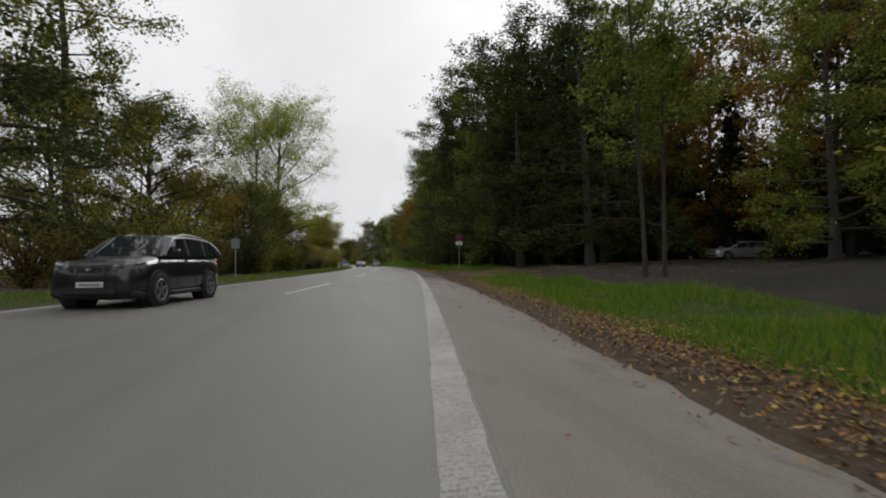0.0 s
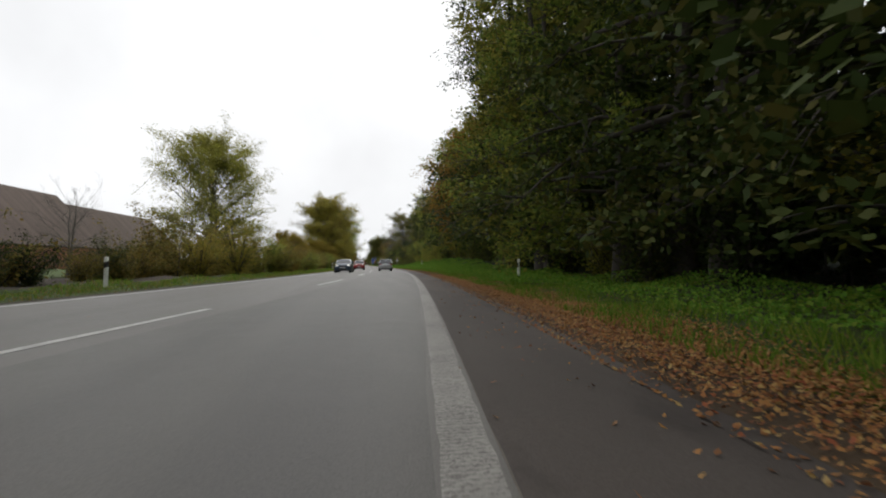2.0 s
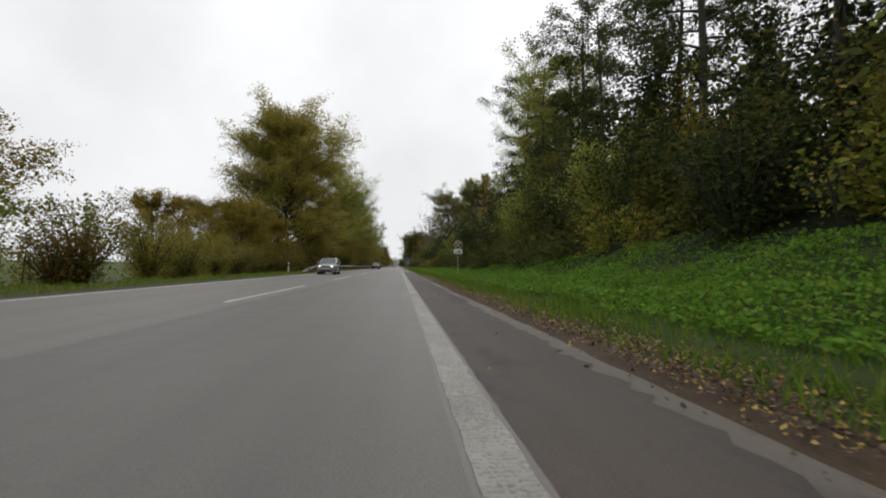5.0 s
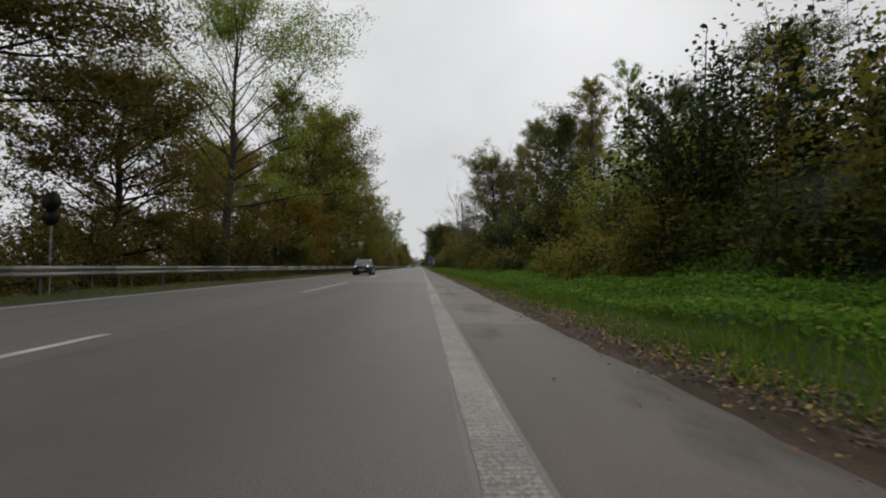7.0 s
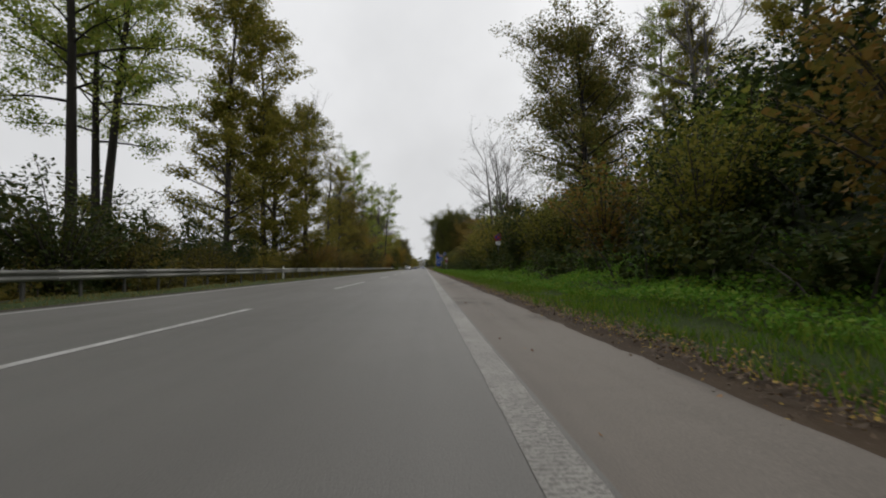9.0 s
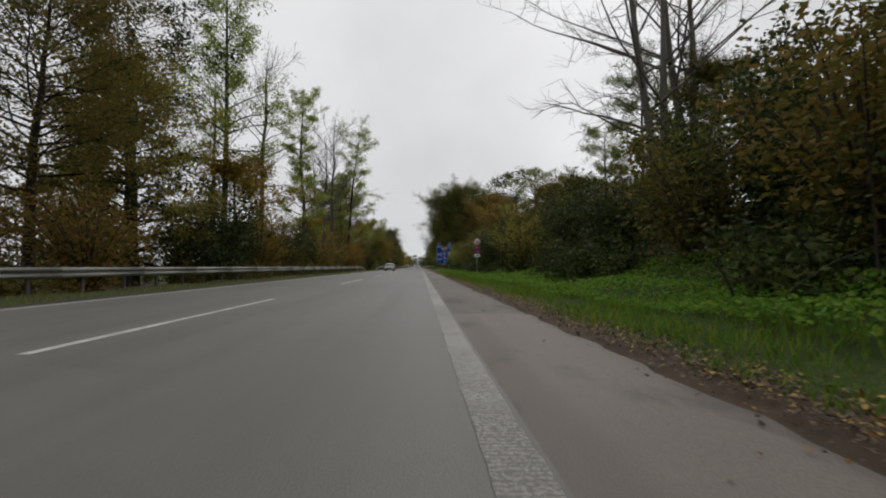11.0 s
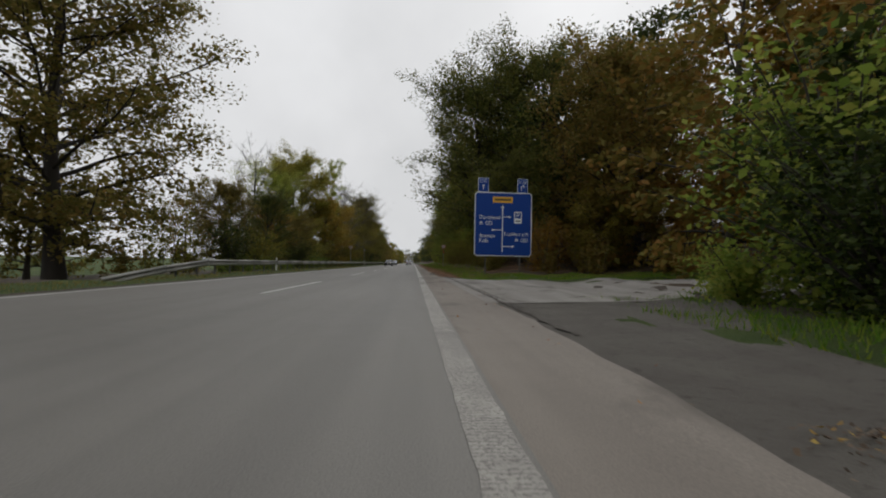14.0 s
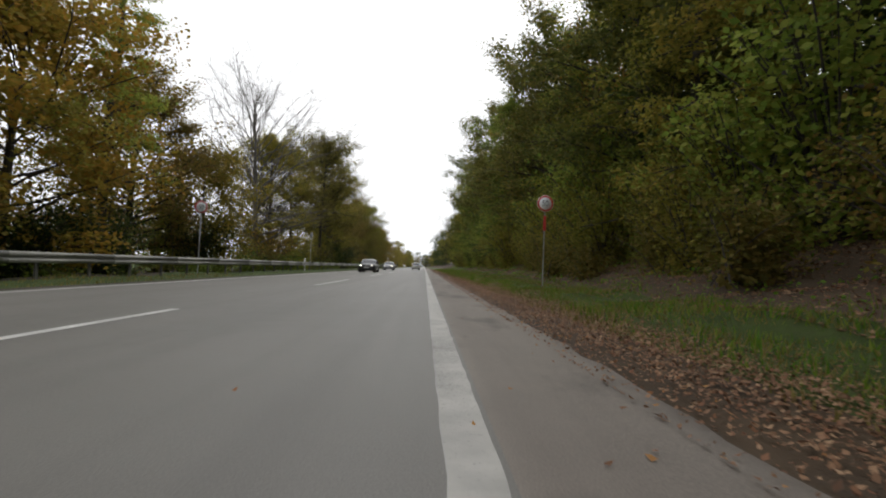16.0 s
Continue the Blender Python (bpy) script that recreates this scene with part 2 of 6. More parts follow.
FALLEN = leaf_mat("fallen_leaves", (0.120, 0.058, 0.030), (0.270, 0.118, 0.045), (0.400, 0.215, 0.070), (0.280, 0.085, 0.042), (0.460, 0.310, 0.110), (0.400, 0.320, 0.205), through=0.1)
FALLEN_YELLOW = leaf_mat("yellow_fallen_leaves", (0.161, 0.086, 0.025), (0.345, 0.218, 0.052), (0.483, 0.345, 0.081), (0.253, 0.115, 0.034), through=0.1)
FALLEN_DULL = leaf_mat("trodden_leaves", (0.050, 0.036, 0.026), (0.100, 0.070, 0.048), (0.155, 0.110, 0.075), (0.240, 0.180, 0.110), through=0.05)
FALLEN_BROWN = leaf_mat("brown_fallen_leaves", (0.090, 0.050, 0.032), (0.280, 0.160, 0.095), (0.200, 0.095, 0.055), (0.420, 0.270, 0.165), (0.560, 0.420, 0.290), through=0.1)
STEEL = surface("weathered_galvanised_steel", (0.20, 0.20, 0.185), (0.29, 0.285, 0.26), 0.8, 30, 0.6, 0.15, (0.13, 0.12, 0.10), (1, 1, 1), 0.25)
STEEL_DARK = surface("dull_stained_steel", (0.07, 0.068, 0.062), (0.12, 0.115, 0.105), 0.8, 30, 0.7, 0.15, (0.06, 0.045, 0.035))
POLE = plain("grey_pole_steel", (0.34, 0.35, 0.34), 0.45, 0.6)
WHITE = plain("white_plastic", (0.78, 0.78, 0.75), 0.45)
BLACK = plain("black_plastic", (0.015, 0.015, 0.016), 0.5)
SIGN_BLUE = plain("sign_blue", (0.008, 0.050, 0.26), 0.5, grain=0.08, spec=0.2)
SIGN_WHITE = plain("sign_white", (0.74, 0.76, 0.76), 0.4, grain=0.05)
SIGN_RED = plain("sign_red", (0.50, 0.035, 0.03), 0.4, grain=0.06)
SIGN_YELLOW = plain("sign_yellow", (0.72, 0.38, 0.02), 0.4, grain=0.06)
SIGN_BACK = plain("sign_back_aluminium", (0.32, 0.33, 0.34), 0.45, 0.5)
TILE = surface("brown_roof_tiles", (0.13, 0.098, 0.082), (0.20, 0.155, 0.13), 0.7, 14, 0.85, 0.4, (0.085, 0.08, 0.06))
BRICK_WALL = surface("red_brick_wall", (0.26, 0.115, 0.075), (0.34, 0.16, 0.105), 0.8, 20, 0.9, 0.4)


# ---- the plan: the right edge line is x = bend(y), everything lies at an offset from it ----
U = 1.14  # metres to one unit of the plan across the road
BEND, BEND_END = 0.000828, -32.7
PLAN_Y = np.array([-2500, -260, -132.5, -52.95, 1.0, 75.48, 130.91, 215.94, 620, 3000])
ROAD_Y = np.array([-3100, -327, -168.9, -70.34, -2.47, 90.09, 162.89, 282.37, 848, 4200])
LANE = 3.7
Y0, Y1 = -260.0, 620.0


def along(y):
    return np.interp(y, PLAN_Y, ROAD_Y)


def bend(y):
    s = np.maximum(BEND_END - np.maximum(along(y), -230.0), 0.0)
    return -BEND * s * s


def to_world(y, off, z):
    """Plan places in metres; z is in metres already."""
    return np.stack([(bend(y) + off) * U, along(y) * U, z + 0 * y], -1)


def heading(y):
    """Degrees by which the road turns from +y towards +x."""
    s = max(BEND_END - max(float(along(y)), -230.0), 0.0)
    return math.degrees(math.atan(2 * BEND * s))


BANK_OFF = np.array([-2000, -60, -25, -16, -12, -9.0, -7.9, -7.4, 0.0, 1.6, 2.3, 3.2, 5.0, 8.0, 14.0, 25.0, 60.0, 2000])
FLAT = np.array([0.0, 0.0, 0.0, 0.0, 0.05, 0.06, 0.02, -0.03, -0.03, -0.03, 0.03, 0.08, 0.14, 0.3, 0.5, 0.8, 2.0, 6.0])
CUT = np.array([-2.0, -1.8, -1.2, -0.6, -0.2, 0.05, 0.02, -0.03, -0.03, -0.03, 0.05, 0.20, 0.75, 2.1, 5.0, 8.5, 11.0, 14.0])
LOW = np.array([-2.0, -1.8, -1.2, -0.6, -0.2, 0.05, 0.02, -0.03, -0.03, -0.03, 0.03, 0.10, 0.38, 2.1, 5.0, 8.5, 11.0, 14.0])
YARD = np.array([-1.5, -1.2, -0.9, -0.4, -0.1, 0.05, 0.02, -0.03, -0.03, -0.03, -0.02, -0.01, 0.0, 0.05, 0.2, 1.0, 4.0, 8.0])
WOOD = np.array([-1.5, -1.2, -0.9, -0.4, -0.1, 0.05, 0.02, -0.03, -0.03, -0.03, 0.03, 0.09, 0.25, 1.3, 3.0, 5.0, 8.0, 12.0])
KEYS_Y = np.array([-72.0, -44.0, -28.0, 2.0, 116.0, 168.0, 200.0, 212.0])


def ground_z(y, off):
    y, off = np.asarray(y, float), np.asarray(off, float)
    prof = [np.interp(off, BANK_OFF, p) for p in (FLAT, CUT, CUT, LOW, LOW, YARD, YARD, WOOD)]
    out = prof[0].copy()
    for i in range(7):
        a, b = KEYS_Y[i], KEYS_Y[i + 1]
        f = np.clip((y - a) / (b - a), 0, 1)
        f = f * f * (3 - 2 * f)
        out = np.where(y > a, prof[i] * (1 - f) + prof[i + 1] * f, out)
    return out


def at(y, off, lift=0.0):
    """World place at an offset to the right of the edge line, on the ground."""
    return Vector(((float(bend(y)) + off) * U, float(along(y)) * U, float(ground_z(y, off)) * U + lift))


def mesh(name, verts, faces, material=None, smooth=False):
    me = bpy.data.meshes.new(name)
    verts = np.asarray(verts, np.float32).reshape(-1, 3)
    me.vertices.add(len(verts))
    me.vertices.foreach_set("co", verts.ravel())
    if isinstance(faces, np.ndarray):
        k = faces.shape[1]
        me.loops.add(faces.size)
        me.loops.foreach_set("vertex_index", faces.ravel().astype(np.int32))
        me.polygons.add(len(faces))
        me.polygons.foreach_set("loop_start", np.arange(0, faces.size, k, dtype=np.int32))
    else:
        tot = [len(f) for f in faces]
        me.loops.add(sum(tot))
        me.loops.foreach_set("vertex_index", np.array([i for f in faces for i in f], np.int32))
        me.polygons.add(len(faces))
        me.polygons.foreach_set("loop_start", np.concatenate(([0], np.cumsum(tot)[:-1])).astype(np.int32))
    if smooth:
        me.polygons.foreach_set("use_smooth", np.ones(len(me.polygons), bool))
    me.update(calc_edges=True)
    if material:
        me.materials.append(material)
    return me


def part(name, data, material, parent, label="", m=None):
    """A bmesh or a mesh as one object under a thing or a part."""
    if isinstance(data, bmesh.types.BMesh):
        me = bpy.data.meshes.new(name)
        data.to_mesh(me)
        data.free()
        data = me
    if material is not None and not data.materials:
        data.materials.append(material)
    ob = new(name, data)
    ob.parent = parent
    if m is not None:
        ob.matrix_local = m
    if label:
        ob["label"] = label
    return ob


def thing(name, label, category, group="", m=None):
    ob = new(name)
    ob.empty_display_size = 0.2
    if m is not None:
        ob.matrix_world = m
    return tagged(ob, label, category, group)


def sheet(y_list, off_list, z_of, material, name, label="", thick=0.0):
    """A strip of surface laid along the road."""
    ys, offs = np.asarray(y_list, float), np.asarray(off_list, float)
    Y, O = np.meshgrid(ys, offs, indexing="ij")
    Z = z_of(Y, O)
    V = to_world(Y, O, Z * U).reshape(-1, 3)
    a, b = len(ys), len(offs)
    i = (np.arange(a - 1)[:, None] * b + np.arange(b - 1)[None, :]).ravel()
    F = np.stack([i, i + 1, i + b + 1, i + b], 1)
    ob = new(name, mesh(name, V, F, material, True))
    return tagged(ob, label, "", "", "structure")


def box(sx, sy, sz, bevel=0.0, segs=2, off=(0, 0, 0)):
    bm = bmesh.new()
    bmesh.ops.create_cube(bm, size=1.0)
    bmesh.ops.scale(bm, vec=(sx, sy, sz), verts=bm.verts)
    if bevel:
        bmesh.ops.bevel(bm, geom=bm.edges[:], offset=bevel, segments=segs, affect="EDGES")
    bmesh.ops.translate(bm, vec=off, verts=bm.verts)
    return bm


def tube(r1, r2, h, sides=12, off=(0, 0, 0)):
    bm = bmesh.new()
    bmesh.ops.create_cone(bm, cap_ends=True, segments=sides, radius1=r1, radius2=r2, depth=h)
    bmesh.ops.translate(bm, vec=(off[0], off[1], off[2] + h / 2), verts=bm.verts)
    return bm


# ---- ground, road, markings ----
rng = np.random.default_rng(5)
g_y = np.concatenate([[-2500, -1200, -600, -350], np.arange(-260, 330, 1.0), [340, 360, 400, 460, 540, 620, 900, 1500, 3000]])
g_off = np.concatenate([[-2000, -600, -200, -90, -60, -40, -30, -25, -20, -16, -14, -12, -11, -10, -9.5, -9, -8.5, -8.2, -7.9, -7.6, -7.4],
                        [-4, 0, 1.2, 1.6, 1.9, 2.2, 2.5, 2.8, 3.2, 3.6, 4, 4.5, 5, 5.6, 6.3, 7, 8, 9, 10.5, 12, 14, 17, 20, 25, 32, 42, 60, 100, 250, 700, 2000]])


def lumpy(Y, O):
    z = ground_z(Y, O)
    w = np.clip((np.abs(O + 3.2) - 5.2) / 3, 0, 1)
    return z + w * (0.07 * np.sin(Y * 1.3 + O * 0.9) + 0.06 * np.sin(Y * 0.47 - O * 1.7) + 0.05 * np.sin(Y * 2.9 + O * 2.3))


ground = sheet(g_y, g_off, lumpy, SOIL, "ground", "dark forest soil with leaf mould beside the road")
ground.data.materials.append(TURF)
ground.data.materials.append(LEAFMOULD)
ground.data.materials.append(DARK_GREEN_GROUND)
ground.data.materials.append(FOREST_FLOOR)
centres = np.empty(len(ground.data.polygons) * 3, np.float32)
ground.data.polygons.foreach_get("center", centres)
centres = centres.reshape(-1, 3) / U
centres[:, 1] = np.interp(centres[:, 1], ROAD_Y, PLAN_Y)
c_off = centres[:, 0] - bend(centres[:, 1])
slot = np.zeros(len(centres), np.int32)
slot[((c_off > 1.85) & (c_off < 5.4)) | ((c_off < -7.9) & (c_off > -11.5))] = 1
slot[(c_off > 0.5) & (c_off <= np.where((centres[:, 1] > -40) & (centres[:, 1] < 180), 1.9, 2.3))] = 2
slot[(c_off > 5.2) & (c_off < 30) & (centres[:, 1] > 190)] = 2
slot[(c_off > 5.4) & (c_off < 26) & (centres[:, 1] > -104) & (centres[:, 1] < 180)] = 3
slot[(c_off > 1.9) & (c_off < 20) & (centres[:, 1] > 192.0) & (centres[:, 1] < 201)] = 1
# floor round the forest turning, tree shade put into its colour
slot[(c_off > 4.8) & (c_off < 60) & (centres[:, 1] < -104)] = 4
slot[c_off < -34] = 1
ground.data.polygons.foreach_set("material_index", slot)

road_y = np.concatenate([np.arange(Y0, 330, 2.0), np.arange(330, Y1 + 1, 10.0)])


def road_z(Y, O):
    return 0.0 + 0 * Y


road = sheet(road_y, np.linspace(-7.75, 0.14, 14), road_z, ROAD, "road", "worn grey two-lane asphalt road")
fine_y = np.arange(Y0, 330, 0.25)
edge_wave = 0.07 * rng.normal(size=len(fine_y)) + 0.05 * np.sin(fine_y * 0.31) + 0.05 * np.sin(fine_y * 0.83 + 1) + 0.05 * np.sin(fine_y * 2.1)
SH_W = np.interp(fine_y, [-260, -123, -114, -100, -85, -79, 0, 76, 150, 156, 166, 178, 182, 197, 199, 200.7, 202, 204.4, 216, 330],
                 [1.48, 1.48, 1.3, 1.45, 1.43, 1.55, 1.40, 1.44, 1.48, 1.64, 1.6, 1.25, 1.5, 1.5, 1.3, 0.85, 0.95, 1.25, 1.42, 1.5]) + edge_wave * 0.3
cols = np.linspace(0, 1, 6)
Yg, Cg = np.meshgrid(fine_y, cols, indexing="ij")
Og = 0.14 + Cg * (SH_W[:, None] - 0.14)
Zg = 0.0 - 0.012 * Cg ** 2 + np.where(Cg > 0.99, -0.035, 0)
i6 = (np.arange(len(fine_y) - 1)[:, None] * 6 + np.arange(5)[None, :]).ravel()
shoulder = tagged(new("road_shoulder", mesh("road_shoulder", to_world(Yg, Og, Zg), np.stack([i6, i6 + 1, i6 + 7, i6 + 6], 1), SHOULDER, True)),
                  "brown-grey asphalt hard shoulder with crumbling edge", "", "", "structure")
shoulder.data.materials.append(SHOULDER_PALE)
shoulder.data.polygons.foreach_set("material_index", np.repeat((fine_y[:-1] > 158.0) | (fine_y[:-1] < -117.0) | ((fine_y[:-1] > 30.0) & (fine_y[:-1] < 126.0)), 5).astype(np.int32))


def strip(name, y0, y1, o0, o1, z, material, parent=None, step=1.0, label="", crumble=0.0, crumble_in=None):
    n = max(2, int((y1 - y0) / step) + 1)
    ys = np.linspace(y0, y1, n)
    w = rng.normal(size=(n, 2)) * (crumble if crumble_in is None else crumble_in, crumble)
    rows = np.stack([to_world(ys, o0 + w[:, 0], z), to_world(ys, o1 + w[:, 1], z)], 1)
    i = np.arange(n - 1) * 2
    ob = new(name, mesh(name, rows.reshape(-1, 3), np.stack([i, i + 1, i + 3, i + 2], 1), material))
    if parent:
        ob.parent = parent
    else:
        tagged(ob, label, "", "", "structure")
    return ob


for y_from, y_to, paint_kind in ((Y0, -96, EDGE_WORN), (-96, 196, EDGE_PAINT), (196, Y1, EDGE_FRESH)):
    strip("edge_line", y_from, y_to, -0.11, 0.11, 0.005, paint_kind, None, 0.12, "broad grey-white edge line with worn ribs", 0.004)
strip("edge_line", Y0, Y1, -2 * LANE - 0.06, -2 * LANE + 0.06, 0.005, LANE_PAINT, None, 0.5, "narrow white edge line", 0.003)
# far ends of the lane dashes along the plan
dash_no = np.arange(-11, 62)
dash_end = np.interp(dash_no, [-11, 0, 6, 10, 11, 12, 13, 14, 15, 16, 17, 21, 23, 26, 27, 28, 29, 30, 62], [-251, -117.3, -43.8, 4.0, 16.6, 29.5, 42.5, 55.5, 69.3, 82.0, 94.0, 140.2, 159.6, 190.5, 201.0, 210.6, 220.7, 231.2, 585])
for k in range(1, len(dash_no)):
    y, gap = dash_end[k], dash_end[k] - dash_end[k - 1]
    strip("lane_line", y - gap * (0.42 if y < -20 else 0.5 if y < 100 else 0.44), y, -LANE - 0.06, -LANE + 0.06, 0.005, LANE_PAINT, road, 0.5, "", 0.003)
# newer strip of asphalt in the near lane
strip("asphalt_patch", -98, -62, -LANE + 0.5, -0.14, 0.003, PATCH, road, 1.0, "", 0.01)
strip("asphalt_patch", -62, 42, -LANE + 0.4, -0.14, 0.003, PATCH, road, 1.0, "", 0.01)

# crumbled joint between the shoulder and the turning
strip("joint", 182, 197.5, 1.40, 1.46, 0.004, GRAVEL, shoulder, 0.10, "", 0.035)
strip("joint", 184, 197.0, 1.55, 1.58, 0.004, GRAVEL, shoulder, 0.10, "", 0.03)
# shoulder stained with earth past the forest turning
strip("asphalt_patch", -114, -30, 0.145, 1.36, 0.003, SHOULDER_DARK, shoulder, 0.3, "", 0.02, 0.004)
strip("asphalt_patch", -30, 24, 0.145, 1.08, 0.003, SHOULDER_DARK, shoulder, 0.12, "", 0.045, 0.004)


# ---- vegetation ----
def frame_of(d):
    d = d / np.linalg.norm(d)
    a = np.array([0, 0, 1.0]) if abs(d[2]) < 0.9 else np.array([1.0, 0, 0])
    u = np.cross(a, d)
    u /= np.linalg.norm(u)
    return u, np.cross(d, u)


def add_tube(V, F, pts, radii, sides):
    base = sum(len(v) for v in V)
    pts = np.asarray(pts)
    ang = np.arange(sides) * 2 * math.pi / sides
    for i, (p, r) in enumerate(zip(pts, radii)):
        d = pts[min(i + 1, len(pts) - 1)] - pts[max(i - 1, 0)]
        u, w = frame_of(d)
        V.append(p + r * (np.cos(ang)[:, None] * u + np.sin(ang)[:, None] * w))
        if i:
            a0, b0 = base + (i - 1) * sides, base + i * sides
            for k in range(sides):
                k2 = (k + 1) % sides
                F.append((a0 + k, a0 + k2, b0 + k2, b0 + k))


def bough(rg, start, way, length, droop, wander, steps):
    pts, p, d = [np.array(start, float)], np.array(start, float), np.array(way, float)
    for i in range(steps):
        d = d + rg.normal(size=3) * wander + np.array([0, 0, -droop])
        d /= np.linalg.norm(d)
        p = p + d * length / steps
        pts.append(p)
    return np.array(pts)


def leaf_tris(rg, centres, size, spread, flat=0.5, squash=0.7, level=0.75):
    """Small pointed leaves in loose sprays round the given places, mostly lying level."""
    n = len(centres)
    d = rg.normal(size=(n, 3))
    d /= np.linalg.norm(d, axis=1)[:, None]
    c = centres + d * (rg.uniform(0.0, 1.0, n) ** 0.62)[:, None] * spread * (1.0, 1.0, squash)
    a = rg.normal(size=(n, 3))
    a[:, 2] *= flat
    a /= np.linalg.norm(a, axis=1)[:, None]
    b = np.cross(a, rg.normal(size=(n, 3)) * level + (0, 0, 0.8))
    b /= np.linalg.norm(b, axis=1)[:, None] + 1e-9
    s = size * rg.uniform(0.6, 1.35, n)[:, None]
    V = np.stack([c - a * s * 0.5, c - a * s * 0.05 - b * s * 0.33, c + a * s * 0.55, c + a * s * 0.02 + b * s * 0.33], 1)
    return V.reshape(-1, 3), np.arange(n * 4).reshape(-1, 4)


def leaf_mesh(name, V, F, material):
    return mesh(name, V, F, material)


def tree_shape(seed, height, crown_r, crown_from, leaves, leaf_size, limbs=26, rise=0.55, trunk_r=0.2, form="round", droop=0.02, twigs=5, fork=1, lean=0.0, fine=0, clump=0.42, core=0.22, fill=0.15, core_size=1.5):
    """Returns wood and leaf meshes of one tree, standing at the origin."""
    rg = np.random.default_rng(seed)
    V, F, tips = [], [], []
    for s in range(fork):
        lean_way = rg.normal(size=2) * (0.05 if fork == 1 else 0.16)
        lean_way[0] += lean
        n = 9
        hs = np.linspace(0, 1, n)
        wob = np.cumsum(rg.normal(size=(n, 2)) * 0.012 * height, axis=0) * hs[:, None] * 0.6
        axis = np.stack([wob[:, 0] + lean_way[0] * height * hs * 0.5, wob[:, 1] + lean_way[1] * height * hs * 0.5, hs * height * (0.86 if form == "round" else 0.96) * (1 if s == 0 else 0.88)], 1)
        if fork > 1:
            axis[:, 0] += (s - (fork - 1) / 2) * 0.4
        rad = trunk_r * (1 - hs) ** 0.8 + 0.025
        rad[0] *= 1.35
        add_tube(V, F, axis, rad, 8)
        nl = limbs // fork
        for k in range(nl):
            u = (k + rg.uniform(0.1, 0.9)) / nl
            h = crown_from + (1 - crown_from) * u * 0.97
            base = np.array([np.interp(h, hs, axis[:, i]) for i in range(3)])
            if form == "round":
                reach = crown_r * math.sqrt(max(0.06, 1 - (2 * u - 0.85) ** 2 * 0.85))
            elif form == "cone":
                reach = crown_r * (1.05 - 0.85 * u)
            elif form == "vase":
                reach = crown_r * (0.45 + 0.75 * math.sin(min(1.0, u * 1.05) * math.pi * 0.72))
            else:
                reach = crown_r * (0.75 + 0.25 * math.sin(u * 9.0)) * (1 if u < 0.8 else 1 - 2.5 * (u - 0.8))
            reach *= rg.uniform(0.7, 1.12)
            az = k * 2.4 + rg.uniform(-0.5, 0.5)
            up = rise * (0.35 + 1.35 * u)
            way = np.array([math.cos(az), math.sin(az), up])
            way /= np.linalg.norm(way)
            pts = bough(rg, base, way, reach * (1 + 0.25 * up), droop, 0.10, 6)
            r0 = max(0.02, np.interp(h, hs, rad) * 0.42)
            add_tube(V, F, pts, np.linspace(r0, 0.012, len(pts)), 4)
            for j in range(twigs):
                q = rg.uniform(0.28, 1.0)
                b0 = np.array([np.interp(q * 6, range(7), pts[:, i]) for i in range(3)])
                w2 = pts[-1] - pts[0]
                w2 = w2 / np.linalg.norm(w2) + rg.normal(size=3) * 0.55
                w2[2] += 0.15
                w2 /= np.linalg.norm(w2)
                tl = reach * rg.uniform(0.22, 0.45)
                t2 = bough(rg, b0, w2, tl, droop, 0.14, 4)
                add_tube(V, F, t2, np.linspace(max(0.010, r0 * 0.3), 0.006, len(t2)), 3)
                tips += [t2[2], t2[3], t2[4]]
                for _ in range(fine):
                    w3 = w2 + rg.normal(size=3) * 0.6
                    w3 /= np.linalg.norm(w3)
                    t3 = bough(rg, t2[rg.integers(1, 5)], w3, tl * 0.55, droop, 0.12, 2)
                    add_tube(V, F, t3, np.linspace(0.008, 0.004, len(t3)), 3)
                    tips.append(t3[-1])
            tips += [pts[-1], pts[-2], pts[-3]]
    tips = np.array(tips)
    wood = (np.concatenate(V), np.array(F))
    if not leaves:
        return wood, None
    spread = clump * crown_r ** 0.5 * 0.60
    # sprays on the twigs, and some in the gaps between them
    more = tips + rg.uniform(-1, 1, size=tips.shape) * crown_r * fill * (1, 1, 0.7)
    more[:, 2] = np.maximum(more[:, 2], 0.3)
    more = more[rg.uniform(size=len(more)) < 0.6]
    tips = np.concatenate([tips, more])
    # sprays differ in fullness, so the crown has holes and dense boughs
    full = rg.uniform(0.25, 1.0, len(tips)) ** 1.5
    pick = rg.choice(len(tips), leaves, p=full / full.sum())
    fine_v, fine_f = leaf_tris(rg, tips[pick], leaf_size, spread)
    inner = tips[rg.integers(0, len(tips), int(leaves * core))] * ((0.84, 0.84, 0.985) if core_size < 2 else (0.72, 0.72, 0.96))
    big_v, big_f = leaf_tris(rg, inner, leaf_size * core_size, spread * (1 if core_size < 2 else 1.5))
    return wood, (np.concatenate([fine_v, big_v]), np.concatenate([fine_f, big_f + len(fine_v)]))


